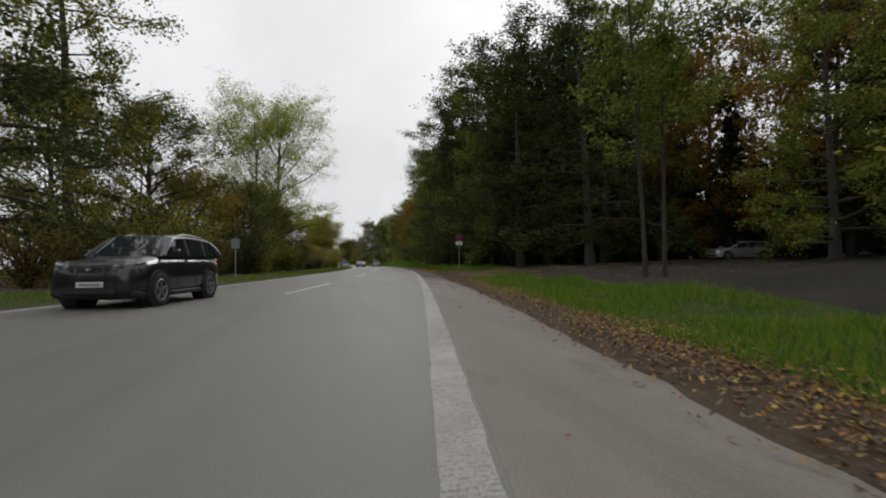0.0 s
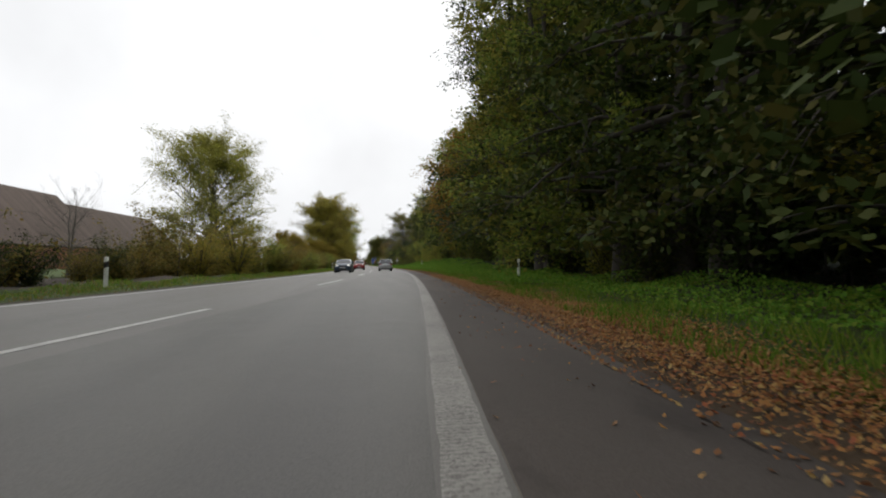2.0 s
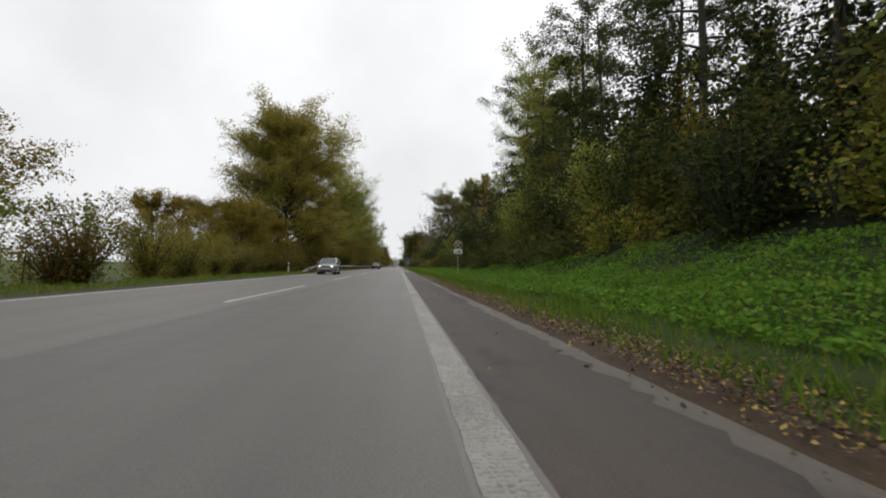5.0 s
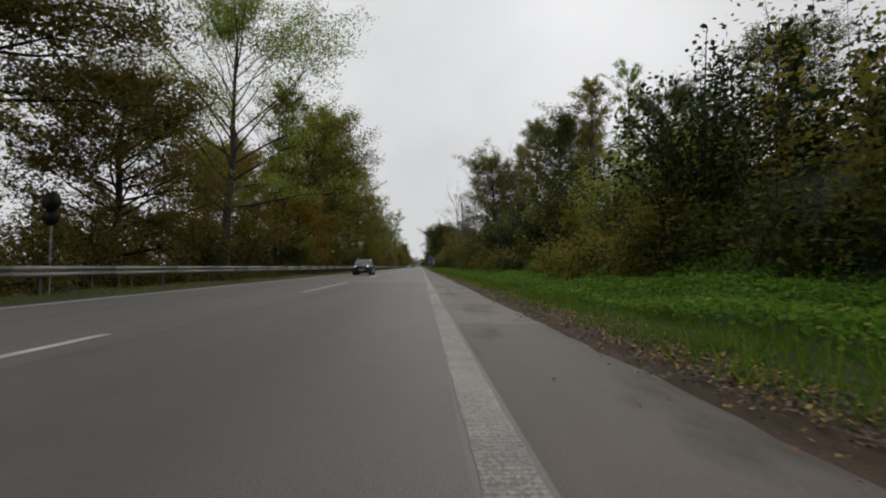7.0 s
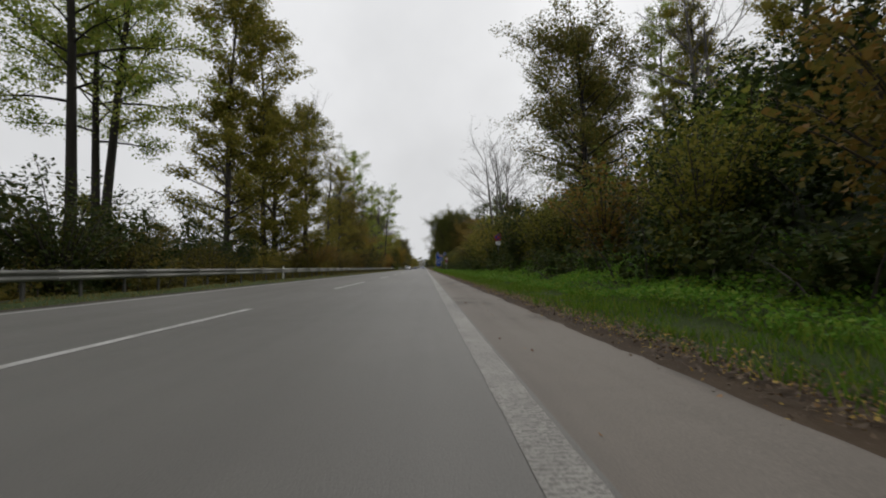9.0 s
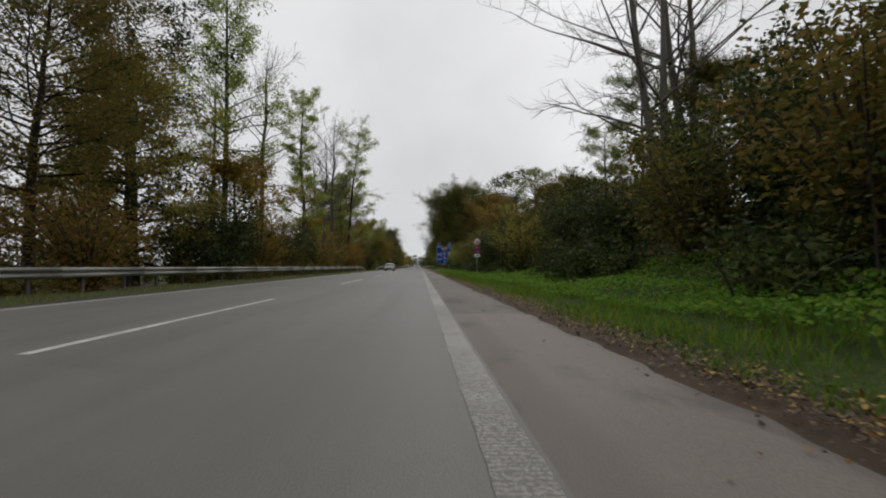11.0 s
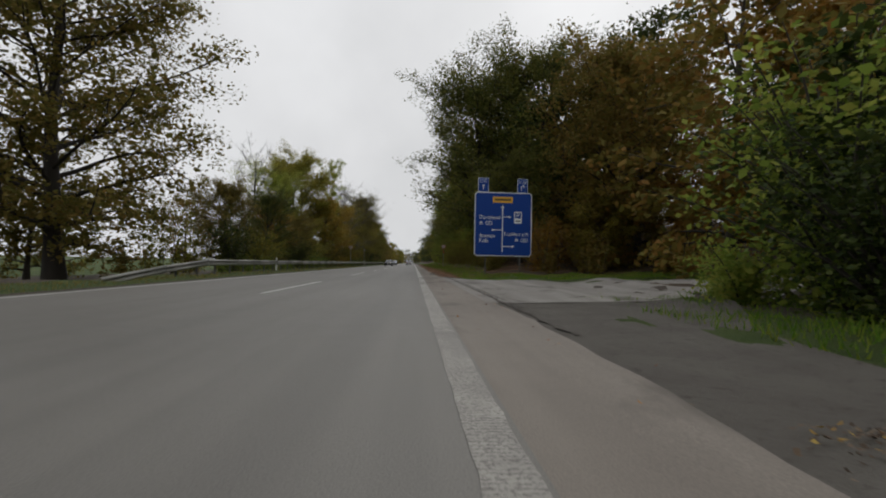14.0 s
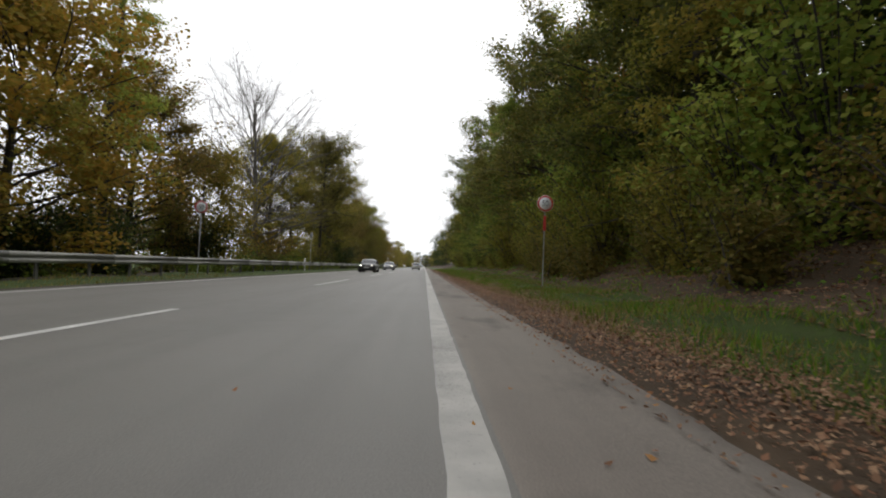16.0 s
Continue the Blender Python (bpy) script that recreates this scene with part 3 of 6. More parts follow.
def shrub_shape(seed, height, spread, leaves, leaf_size, shoots=30):
    """Wood and leaves of a bush: many arching shoots from one foot, clad in leaves to the ground."""
    rg = np.random.default_rng(seed)
    az = rg.uniform(0, 2 * math.pi, shoots)
    out = spread * rg.uniform(0.1, 1.0, shoots) ** 0.7
    tall = height * (1.05 - 0.45 * (out / spread) ** 2) * rg.uniform(0.7, 1.1, shoots)
    V, F = [], []

    def stem(i, t):
        return np.stack([np.cos(az[i]) * out[i] * t ** 1.2, np.sin(az[i]) * out[i] * t ** 1.2, tall[i] * (t - 0.16 * t ** 4)], 1)

    for k in range(shoots):
        add_tube(V, F, stem(np.full(5, k), np.linspace(0, 1, 5)), np.linspace(0.035, 0.006, 5), 4)
    i = rg.integers(0, shoots, leaves)
    t = rg.uniform(0.04, 1.0, leaves)
    c = stem(i, t) + rg.normal(size=(leaves, 3)) * (0.14 + 0.34 * (1 - t))[:, None] * (1, 1, 0.7)
    c[:, 2] = np.maximum(c[:, 2], 0.05)
    LV, LF = leaf_tris(rg, c, leaf_size, 0.08)
    return (np.concatenate(V), np.array(F)), (LV, LF)


KINDS = {}


def tree_kind(key, name, label, category, bark, foliage, **kw):
    wood, leaf = shrub_shape(**kw) if "shoots" in kw else tree_shape(**kw)
    wm = mesh("trunk", wood[0], wood[1], bark, True)
    lm = leaf_mesh("crown", *leaf, foliage) if leaf else None
    KINDS[key] = (name, label, category, wm, lm)


def plant(key, x, y, scale=1.0, turn=0.0, lift=None, off=True, group="", tall=1.0):
    name, label, category, wm, lm = KINDS[key]
    p = at(y, x if off else x - float(bend(y)), -0.12 if lift is None else lift)
    scale *= U
    ob = thing(name, label, category, group, Matrix.Translation(p) @ Matrix.Rotation(radians(turn), 4, "Z") @ Matrix.Diagonal((scale, scale, scale * tall, 1)))
    part("trunk", wm, None, ob)
    if lm:
        part("crown", lm, None, ob)
    return ob


tree_kind("beech", "beech_tree", "tall dense dark green beech at the forest edge", "tree", BARK, LEAF_DARK, seed=11, height=18, crown_r=5.2, crown_from=0.08, leaves=17000, leaf_size=0.155, limbs=42, rise=0.25, trunk_r=0.26, form="column", droop=0.05, twigs=4, core=0.2, core_size=1.3)
tree_kind("beech_olive", "beech_tree", "tall forest tree with olive and yellow-green foliage", "tree", BARK, LEAF_OLIVE, seed=12, height=18, crown_r=5.0, crown_from=0.08, leaves=17000, leaf_size=0.155, limbs=40, rise=0.3, trunk_r=0.24, form="column", droop=0.05, twigs=4, core=0.2, core_size=1.3)
tree_kind("beech_fresh", "beech_tree", "leafy forest tree with green and yellow foliage", "tree", BARK, LEAF_MIXED, seed=23, height=18, crown_r=5.0, crown_from=0.06, leaves=22000, leaf_size=0.15, limbs=48, rise=0.4, trunk_r=0.24, form="column", droop=0.04, twigs=5, core=0.2, core_size=1.3)
tree_kind("beech_high", "beech_tree", "tall forest tree with a high dark green and yellow crown", "tree", BARK_DARK, LEAF_OAK, seed=27, height=20, crown_r=6.0, crown_from=0.20, leaves=34000, leaf_size=0.15, limbs=56, rise=0.5, trunk_r=0.26, form="column", droop=0.03, twigs=6, core=0.35, core_size=1.9, clump=0.5)
tree_kind("amber", "beech_tree", "forest tree turning amber and brown", "tree", BARK, LEAF_AMBER, seed=13, height=15, crown_r=4.8, crown_from=0.10, leaves=26000, leaf_size=0.15, limbs=46, rise=0.4, trunk_r=0.22, form="round", droop=0.03, twigs=6, core=0.3, core_size=1.8, clump=0.5)
tree_kind("ash", "ash_tree", "tall airy ash with thinning yellow-green foliage", "tree", BARK, LEAF_FRESH, seed=14, height=21, crown_r=8.2, crown_from=0.24, leaves=46000, leaf_size=0.14, limbs=34, rise=1.0, trunk_r=0.32, form="round", droop=0.02, twigs=7, fine=2, core=0.05, clump=0.5)
tree_kind("lime", "lime_tree", "rounded lime tree with olive-yellow autumn foliage", "tree", BARK, LEAF_YELLOW, seed=15, height=20, crown_r=7.4, crown_from=0.06, leaves=84000, leaf_size=0.14, limbs=72, rise=0.9, trunk_r=0.26, form="round", droop=0.02, twigs=7, core=0.5, core_size=1.7, clump=0.5)
tree_kind("lime_airy", "lime_tree", "tall airy lime tree with olive-yellow autumn foliage", "tree", BARK, LEAF_YELLOW, seed=47, height=20, crown_r=7.4, crown_from=0.06, leaves=46000, leaf_size=0.14, limbs=60, rise=0.9, trunk_r=0.26, form="round", droop=0.02, twigs=7, core=0.3, core_size=1.7, clump=0.5)
tree_kind("maple", "maple_tree", "small bushy maple with yellow and amber leaves", "tree", BARK, LEAF_GOLD, seed=28, height=10, crown_r=4.4, crown_from=0.06, leaves=22000, leaf_size=0.15, limbs=44, rise=0.8, trunk_r=0.14, form="round", droop=0.03, twigs=6, core=0.25, core_size=1.6, clump=0.55)
tree_kind("alder", "alder_tree", "tall tree with bare lower trunk and broad olive-brown crown", "tree", BARK_DARK, LEAF_RUSSET, seed=29, height=22, crown_r=7.0, crown_from=0.32, leaves=44000, leaf_size=0.15, limbs=56, rise=0.6, trunk_r=0.3, form="round", droop=0.02, twigs=7, core=0.2, core_size=1.6, clump=0.5)
tree_kind("lime_olive", "lime_tree", "tall broad tree with olive-brown autumn foliage", "tree", BARK, LEAF_OLIVE, seed=16, height=22, crown_r=6.4, crown_from=0.10, leaves=42000, leaf_size=0.15, limbs=64, rise=0.75, trunk_r=0.3, form="round", droop=0.02, twigs=7, core=0.3, core_size=1.9, clump=0.5)
tree_kind("poplar", "poplar_tree", "tall slender poplar with sparse green foliage", "tree", BARK, LEAF_FRESH, seed=17, height=22, crown_r=3.4, crown_from=0.24, leaves=20000, leaf_size=0.135, limbs=36, rise=0.9, trunk_r=0.24, form="column", droop=0.01, twigs=4, core=0.15)
tree_kind("poplar_olive", "poplar_tree", "tall slender tree with olive foliage", "tree", BARK, LEAF_OLIVE, seed=18, height=22, crown_r=3.8, crown_from=0.14, leaves=24000, leaf_size=0.15, limbs=52, rise=0.9, trunk_r=0.22, form="column", droop=0.01, twigs=5, core=0.25, core_size=1.7, clump=0.5)
tree_kind("poplar_high", "poplar_tree", "tall poplar with a long bare trunk and high thin crown", "tree", BARK_DARK, LEAF_FRESH, seed=30, height=24, crown_r=4.4, crown_from=0.40, leaves=20000, leaf_size=0.15, limbs=30, rise=0.8, trunk_r=0.26, form="column", droop=0.0, twigs=6, fine=1, core=0.05, clump=0.5)
tree_kind("sapling", "young_tree", "slim young tree with slender grey trunk and thin green crown", "tree", BARK, LEAF_MIXED, seed=43, height=9.5, crown_r=2.0, crown_from=0.42, leaves=5000, leaf_size=0.12, limbs=18, rise=0.8, trunk_r=0.04, form="column", droop=0.0, twigs=5, core=0.1, clump=0.5)
tree_kind("bare", "bare_tree", "tall leafless tree with fine grey branches", "tree", BARK, None, seed=19, height=22, crown_r=4.6, crown_from=0.42, leaves=0, leaf_size=0.2, limbs=22, rise=1.1, trunk_r=0.24, form="round", droop=0.0, twigs=7, fine=5)
tree_kind("bare_pale", "bare_tree", "leafless tree with fine spreading grey branches", "tree", BARK_PALE, None, seed=20, height=16, crown_r=5.4, crown_from=0.2, leaves=0, leaf_size=0.2, limbs=34, rise=1.0, trunk_r=0.18, form="round", droop=0.0, twigs=7, fine=5, fork=2)
tree_kind("bare_round", "bare_tree", "broad round leafless tree with dense fine twigs", "tree", BARK_PALE, None, seed=25, height=17, crown_r=6.6, crown_from=0.14, leaves=0, leaf_size=0.2, limbs=56, rise=1.0, trunk_r=0.26, form="round", droop=0.0, twigs=8, fine=6)
tree_kind("oak", "oak_tree", "spreading oak with open crown of dark green foliage", "tree", BARK_DARK, LEAF_OAK, seed=21, height=15, crown_r=5.8, crown_from=0.22, leaves=30000, leaf_size=0.14, limbs=40, rise=0.8, trunk_r=0.28, form="round", droop=0.01, twigs=7, core=0.2, core_size=1.7, clump=0.5)
tree_kind("oak_brown", "oak_tree", "spreading oak with brownish green foliage", "tree", BARK_DARK, LEAF_RUSSET, seed=22, height=15, crown_r=5.6, crown_from=0.10, leaves=44000, leaf_size=0.145, limbs=52, rise=0.65, trunk_r=0.28, form="round", droop=0.01, twigs=7, core=0.25, core_size=1.7, clump=0.5)
tree_kind("shrub", "shrub", "dense dark green roadside shrub", "shrub", BARK, LEAF_DARK, seed=31, height=4.4, spread=2.3, leaves=5200, leaf_size=0.12, shoots=34)
tree_kind("shrub_olive", "shrub", "dense olive green roadside shrub", "shrub", BARK, LEAF_OLIVE, seed=32, height=4.4, spread=2.3, leaves=5200, leaf_size=0.12, shoots=34)
tree_kind("shrub_brown", "shrub", "brownish autumn roadside shrub", "shrub", BARK, LEAF_BROWN, seed=33, height=4.4, spread=2.3, leaves=5200, leaf_size=0.12, shoots=34)
tree_kind("shrub_fresh", "shrub", "fresh green roadside shrub", "shrub", BARK, LEAF_FRESH, seed=34, height=4.4, spread=2.3, leaves=5200, leaf_size=0.12, shoots=34)
tree_kind("shrub_amber", "shrub", "amber and russet autumn shrub", "shrub", BARK, LEAF_AMBER, seed=35, height=4.4, spread=2.3, leaves=5200, leaf_size=0.12, shoots=34)
tree_kind("back_dark", "forest_tree", "dark green tree inside the forest", "tree", BARK, LEAF_DARK, seed=41, height=18, crown_r=5.4, crown_from=0.08, leaves=5600, leaf_size=0.32, limbs=34, rise=0.35, trunk_r=0.24, form="column", droop=0.04, twigs=4, clump=0.75, fill=0.2)
tree_kind("back_olive", "forest_tree", "olive tree standing far back", "tree", BARK, LEAF_OLIVE, seed=42, height=17, crown_r=5.0, crown_from=0.10, leaves=5600, leaf_size=0.32, limbs=34, rise=0.45, trunk_r=0.24, form="round", droop=0.04, twigs=4, clump=0.75, fill=0.2)
tree_kind("back_brown", "forest_tree", "brownish autumn tree standing far back", "tree", BARK, LEAF_BROWN, seed=43, height=15, crown_r=5.0, crown_from=0.08, leaves=5600, leaf_size=0.32, limbs=34, rise=0.45, trunk_r=0.24, form="round", droop=0.04, twigs=4, clump=0.75, fill=0.2)


def row(keys, y0, y1, off, spread, step, size, seed, group, tall=1.0):
    """A belt of plants along the road, at about an offset."""
    rg = np.random.default_rng(seed)
    y = y0 + step * 0.5
    slope = 1.3
    while y < y1:
        plant(keys[rg.integers(len(keys))], off + rg.uniform(-spread, spread), y + rg.uniform(-0.35, 0.35) * step, rg.uniform(*size), rg.uniform(0, 360), group=group, tall=tall * rg.uniform(0.88, 1.14))
        y += step / slope


def thicket(name, label, foliage, y0, y1, off, half, low, high, count, size, seed, shoots=12):
    """A continuous belt of undergrowth that no one could count, as one object: arching shoots clad in leaves."""
    rg = np.random.default_rng(seed)
    clumps = int((y1 - y0) / 1.3)
    cy, co = rg.uniform(y0, y1, clumps), off + rg.uniform(-half, half, clumps)
    ch, cr = rg.uniform(low, high, clumps) * U, rg.uniform(0.9, 1.8, clumps) * U
    foot = to_world(cy, co, ground_z(cy, co) * U - 0.1)
    own = np.repeat(np.arange(clumps), shoots)
    n = len(own)
    base = foot[own] + np.stack([rg.normal(size=n) * 0.25 * cr[own], rg.normal(size=n) * 0.25 * cr[own], 0 * own], 1)
    arch = rg.normal(size=(n, 2)) * 0.50 * cr[own][:, None]
    tall = ch[own] * rg.uniform(0.40, 1.12, n)

    def stem(i, t):
        return base[i] + np.stack([arch[i, 0] * t ** 1.4, arch[i, 1] * t ** 1.4, tall[i] * (t - 0.14 * t ** 4)], 1)

    i = rg.integers(0, n, count)
    t = rg.uniform(0.06, 1.0, count)
    c = stem(i, t) + rg.normal(size=(count, 3)) * (0.16 + 0.30 * (1 - t) * np.minimum(1.0, ch[own[i]] / 3.0))[:, None] * (1, 1, 0.7)
    V, F = leaf_tris(rg, c, size, 0.08)
    # larger leaves deep in the clumps
    j = rg.integers(0, n, count // 4)
    t = rg.uniform(0.05, 0.72, len(j))
    V2, F2 = leaf_tris(rg, foot[own[j]] * 0.35 + stem(j, t) * 0.65 + np.stack([0 * t, 0 * t, 0.35 * tall[j] * t], 1), size * 2.0, 0.25)
    V, F = np.concatenate([V, V2]), np.concatenate([F, F2 + len(V)])
    VW, FW = [], []
    for k in range(0, n, 3):
        kk = np.full(4, k)
        add_tube(VW, FW, stem(kk, np.linspace(0, 1, 4)), (0.03, 0.022, 0.014, 0.006), 3)
    VW, FW = np.concatenate(VW), np.array(FW)
    me = leaf_mesh(name, np.concatenate([V, VW]), np.concatenate([F, FW + len(V)]), foliage)
    me.materials.append(BARK)
    me.polygons.foreach_set("material_index", np.concatenate([np.zeros(len(F)), np.ones(len(FW))]).astype(np.int32))
    return tagged(new(name, me), label, "undergrowth", "", "stuff")


# far side, before the barn
for key, off, y, s in (("beech", -14.0, -120, 1.0), ("beech_olive", -16, -113, 1.0), ("beech", -20, -126, 1.1), ("lime_olive", -24, -104, 0.7), ("bare_pale", -22, -99, 0.8), ("beech", -15, -134, 1.0)):
    plant(key, off, y, s, y * 37 % 360, group="trees on the far side of the bend")
row(["shrub", "shrub_olive", "shrub_brown", "shrub_olive"], -140, -88, -13.5, 1.2, 3.2, (0.75, 1.15), 41, "roadside shrubs")
thicket("thicket", "dense dark green hedge thicket beside the road", LEAF_DARK, -150, -84, -16.5, 2.0, 2.5, 5.6, 36000, 0.15, 42)
plant("ash", -16.5, -83.2, 0.98, 20)
plant("ash", -18.7, -82.6, 0.92, 140)
plant("maple", -16.0, -77.0, 0.75, 60)
for key, off, y, s in (("oak", -15.0, -97, 0.55), ("maple", -17.5, -101, 0.8), ("oak", -14.6, -91, 0.48), ("maple", -18.5, -93, 0.72), ("oak", -17, -106, 0.8)):
    plant(key, off, y, s, y * 37 % 360, group="trees on the far side of the bend")
row(["shrub_olive", "shrub_brown", "shrub"], -84, -66, -13.0, 0.8, 2.2, (0.42, 0.62), 43, "roadside shrubs")
row(["shrub_olive", "shrub_fresh", "shrub_brown", "shrub_olive"], -66, 18, -12.5, 1.0, 3.8, (0.65, 1.0), 93, "roadside shrubs")
thicket("thicket", "low olive bramble hedge in front of the barn", LEAF_RUSSET, -88, -62, -14.2, 1.2, 1.3, 3.0, 24000, 0.12, 94)
thicket("thicket", "olive and yellow hedge thicket beside the road", LEAF_RUSSET, -66, -30, -15.0, 2.0, 2.6, 5.4, 52000, 0.13, 44)
thicket("thicket", "olive and russet hedge thicket beside the road", LEAF_YELLOW, -30, 26, -15.5, 2.0, 2.4, 4.8, 36000, 0.12, 49)
for key, off, y, s in (("lime_airy", -35, -10, 1.46), ("lime_airy", -31.5, -14, 1.2), ("bare_pale", -45, -30, 0.85), ("maple", -22, -3, 0.9), ("maple", -18, -14, 0.7)):
    plant(key, off, y, s, y * 53 % 360, group="trees behind the hedge")
# row of tall trees behind the guard rail
for key, off, y, s in (("maple", -15.5, 15, 0.72), ("maple", -18, 19, 0.8), ("maple", -21, 11, 0.75), ("maple", -14.4, 20.5, 0.62), ("maple", -23, 22, 0.9), ("lime", -15.2, 28.5, 1.12), ("alder", -17.7, 32.6, 1.0), ("alder", -16.2, 37.9, 0.98), ("oak_brown", -15.5, 44, 0.8), ("ash", -13.0, 49.5, 0.92), ("poplar_olive", -13.2, 60, 0.8), ("bare", -14.6, 62, 0.95), ("maple", -16.5, 56, 1.1), ("lime_olive", -18.5, 60, 0.66), ("maple", -13.6, 66, 0.9)):
    plant(key, off, y, s, y * 53 % 360, group="tall trees behind the guard rail")
for key, off, y, s in (("lime_olive", -12.6, 72, 1.0), ("alder", -14.6, 75, 0.9), ("poplar_olive", -20.5, 76.4, 0.72), ("poplar_high", -13.8, 84.5, 1.05), ("oak_brown", -16.5, 78, 0.95), ("poplar_high", -18.2, 95, 1.0), ("poplar_high", -19.8, 96.5, 1.0), ("poplar_high", -17.2, 92.5, 1.0), ("poplar_olive", -16.0, 103, 1.1), ("poplar_olive", -14.6, 106.5, 1.05), ("lime_olive", -15.2, 110, 0.86), ("poplar_olive", -13.6, 114, 0.85), ("bare", -12.8, 112, 0.9), ("bare", -13.4, 122, 0.85), ("poplar_olive", -13.4, 128, 0.72), ("alder", -14.0, 133, 0.62), ("lime_olive", -15, 138, 0.6)):
    plant(key, off, y, s, y * 53 % 360, group="tall trees behind the guard rail")
for key, off, y, s in (("beech", -15.5, 139, 0.9), ("poplar_high", -15.6, 147, 1.0), ("bare", -17.2, 148, 0.9), ("bare", -14.2, 150, 1.0), ("maple", -15.0, 147.5, 1.0), ("poplar", -12.9, 156.6, 0.9), ("bare", -12.6, 163, 0.86), ("bare", -13.6, 170.3, 1.16), ("bare_pale", -15.0, 171.5, 1.25), ("poplar", -13.6, 176.6, 0.74), ("poplar_high", -12.6, 176.0, 0.98), ("maple", -14.5, 178.5, 0.85), ("oak_brown", -19.6, 197, 1.46), ("maple", -16, 168, 0.8), ("oak", -18, 181, 0.75)):
    plant(key, off, y, s, y * 53 % 360, group="tall trees behind the guard rail")
row(["shrub", "shrub_olive", "shrub_brown"], 22, 140, -13.0, 1.2, 4.6, (0.7, 1.25), 45, "shrubs behind the guard rail")
row(["shrub_olive", "shrub_brown", "shrub_amber", "shrub", "shrub_brown"], 140, 184, -13.2, 1.2, 2.4, (1.0, 1.5), 50, "shrubs behind the guard rail")
thicket("thicket", "brownish thicket behind the guard rail", LEAF_RUSSET, 24, 186, -17.5, 2.2, 2.4, 5.6, 110000, 0.15, 46)
thicket("thicket", "dark undergrowth under the tall trees", LEAF_DARK, 48, 120, -15.0, 1.6, 2.0, 7.0, 60000, 0.16, 105)
for key, off, y, s in (("oak_brown", -15.0, 204.5, 0.50), ("oak", -13.5, 208, 0.48), ("amber", -14.8, 211, 0.5), ("bare", -16.5, 212.2, 0.64), ("oak_brown", -13.2, 214, 0.4), ("ash", -17.9, 218.5, 0.56), ("lime", -16.6, 223.9, 0.80), ("maple", -13.4, 226.5, 1.0), ("poplar", -13.3, 229.5, 0.74), ("oak_brown", -15.5, 233, 0.72), ("maple", -13.6, 236, 0.75), ("lime_olive", -14.2, 245.5, 0.62), ("bare_round", -13.4, 241.7, 0.92)):
    plant(key, off, y, s, y * 53 % 360, group="trees behind the guard rail")
row(["lime_olive", "oak_brown", "lime_olive", "alder"], 247, 310, -14.0, 1.5, 6.0, (0.58, 0.76), 100, "trees behind the guard rail")
row(["shrub", "shrub_olive", "shrub_brown"], 199, 300, -12.8, 1.0, 4.6, (0.7, 1.15), 48, "shrubs behind the guard rail")
thicket("thicket", "olive and brown thicket behind the guard rail", LEAF_OLIVE, 196, 310, -15.0, 1.8, 2.5, 6.0, 50000, 0.14, 80)

# forest on the near side
row(["beech", "beech_fresh", "beech"], -152, -126, 12.5, 1.5, 6.5, (0.75, 0.95), 51, "forest edge trees")
row(["back_dark"], -168, -118, 26, 5, 6.5, (0.8, 1.0), 52, "forest trees")
row(["back_dark"], -108, -92, 20, 5, 5.0, (1.0, 1.3), 106, "forest trees")
for key, off, y, s in (("amber", 25.0, -116, 1.1), ("beech", 9.0, -104.0, 1.14), ("beech_fresh", 7.8, -100.0, 1.08), ("beech", 12.0, -103.0, 1.2), ("beech", 14.5, -108.0, 1.15), ("beech_olive", 16.5, -105.5, 1.2), ("beech_fresh", 17.5, -121, 0.72), ("beech", 25, -117, 0.85), ("beech", 11.5, -111.0, 1.0), ("amber", 22.5, -109.0, 1.15), ("beech_olive", 19.5, -108.0, 0.92)):
    plant(key, off, y, s, y * 41 % 360, group="forest edge trees")
thicket("thicket", "dark trees closing the forest behind the turning", LEAF_DARK, -128, -110, 32, 3.5, 7.0, 14.0, 26000, 0.34, 118)
# the next three belts carry deep-forest shade in their leaf colour
thicket("thicket", "gloomy undergrowth deep in the forest", LEAF_SHADE_PAINTED, -175, -95, 36, 3.0, 4.0, 8.0, 12000, 0.5, 73)
thicket("thicket", "gloomy undergrowth under the forest edge", LEAF_SHADE_PAINTED, -104, -30, 9.4, 1.6, 2.0, 6.0, 60000, 0.14, 74)
thicket("thicket", "dark foliage filling the forest behind the edge trees", LEAF_SHADE_PAINTED, -106, -30, 13.0, 2.0, 7.0, 17.0, 70000, 0.34, 107)
row(["beech", "beech", "beech_fresh", "beech"], -97, -76, 7.3, 0.4, 4.6, (1.1, 1.22), 53, "forest edge trees")
row(["beech_fresh", "beech_olive", "beech", "beech_fresh"], -76, -56, 7.2, 0.5, 4.8, (1.05, 1.2), 108, "forest edge trees")
row(["back_dark"], -108, -36, 14, 1.8, 5.0, (1.0, 1.25), 54, "forest trees")
row(["beech_fresh", "amber", "beech_olive", "beech_fresh"], -56, -32, 8.6, 0.5, 4.6, (0.84, 0.98), 55, "forest edge trees")
plant("amber", 7.6, -49.0, 1.15, 30, group="forest edge trees")
plant("amber", 8.0, -43.5, 1.0, 160, group="forest edge trees")
thicket("thicket", "dense green shrubs under the forest edge", LEAF_OAK, -60, 2, 7.4, 0.6, 2.2, 5.0, 56000, 0.13, 111)
row(["shrub", "shrub", "shrub_olive"], -100, -30, 7.2, 0.5, 4.4, (0.6, 0.95), 56, "undergrowth shrubs")
row(["beech_fresh", "beech", "beech"], -32, 14, 12.0, 1.0, 4.6, (0.66, 0.86), 57, "trees on the bank")
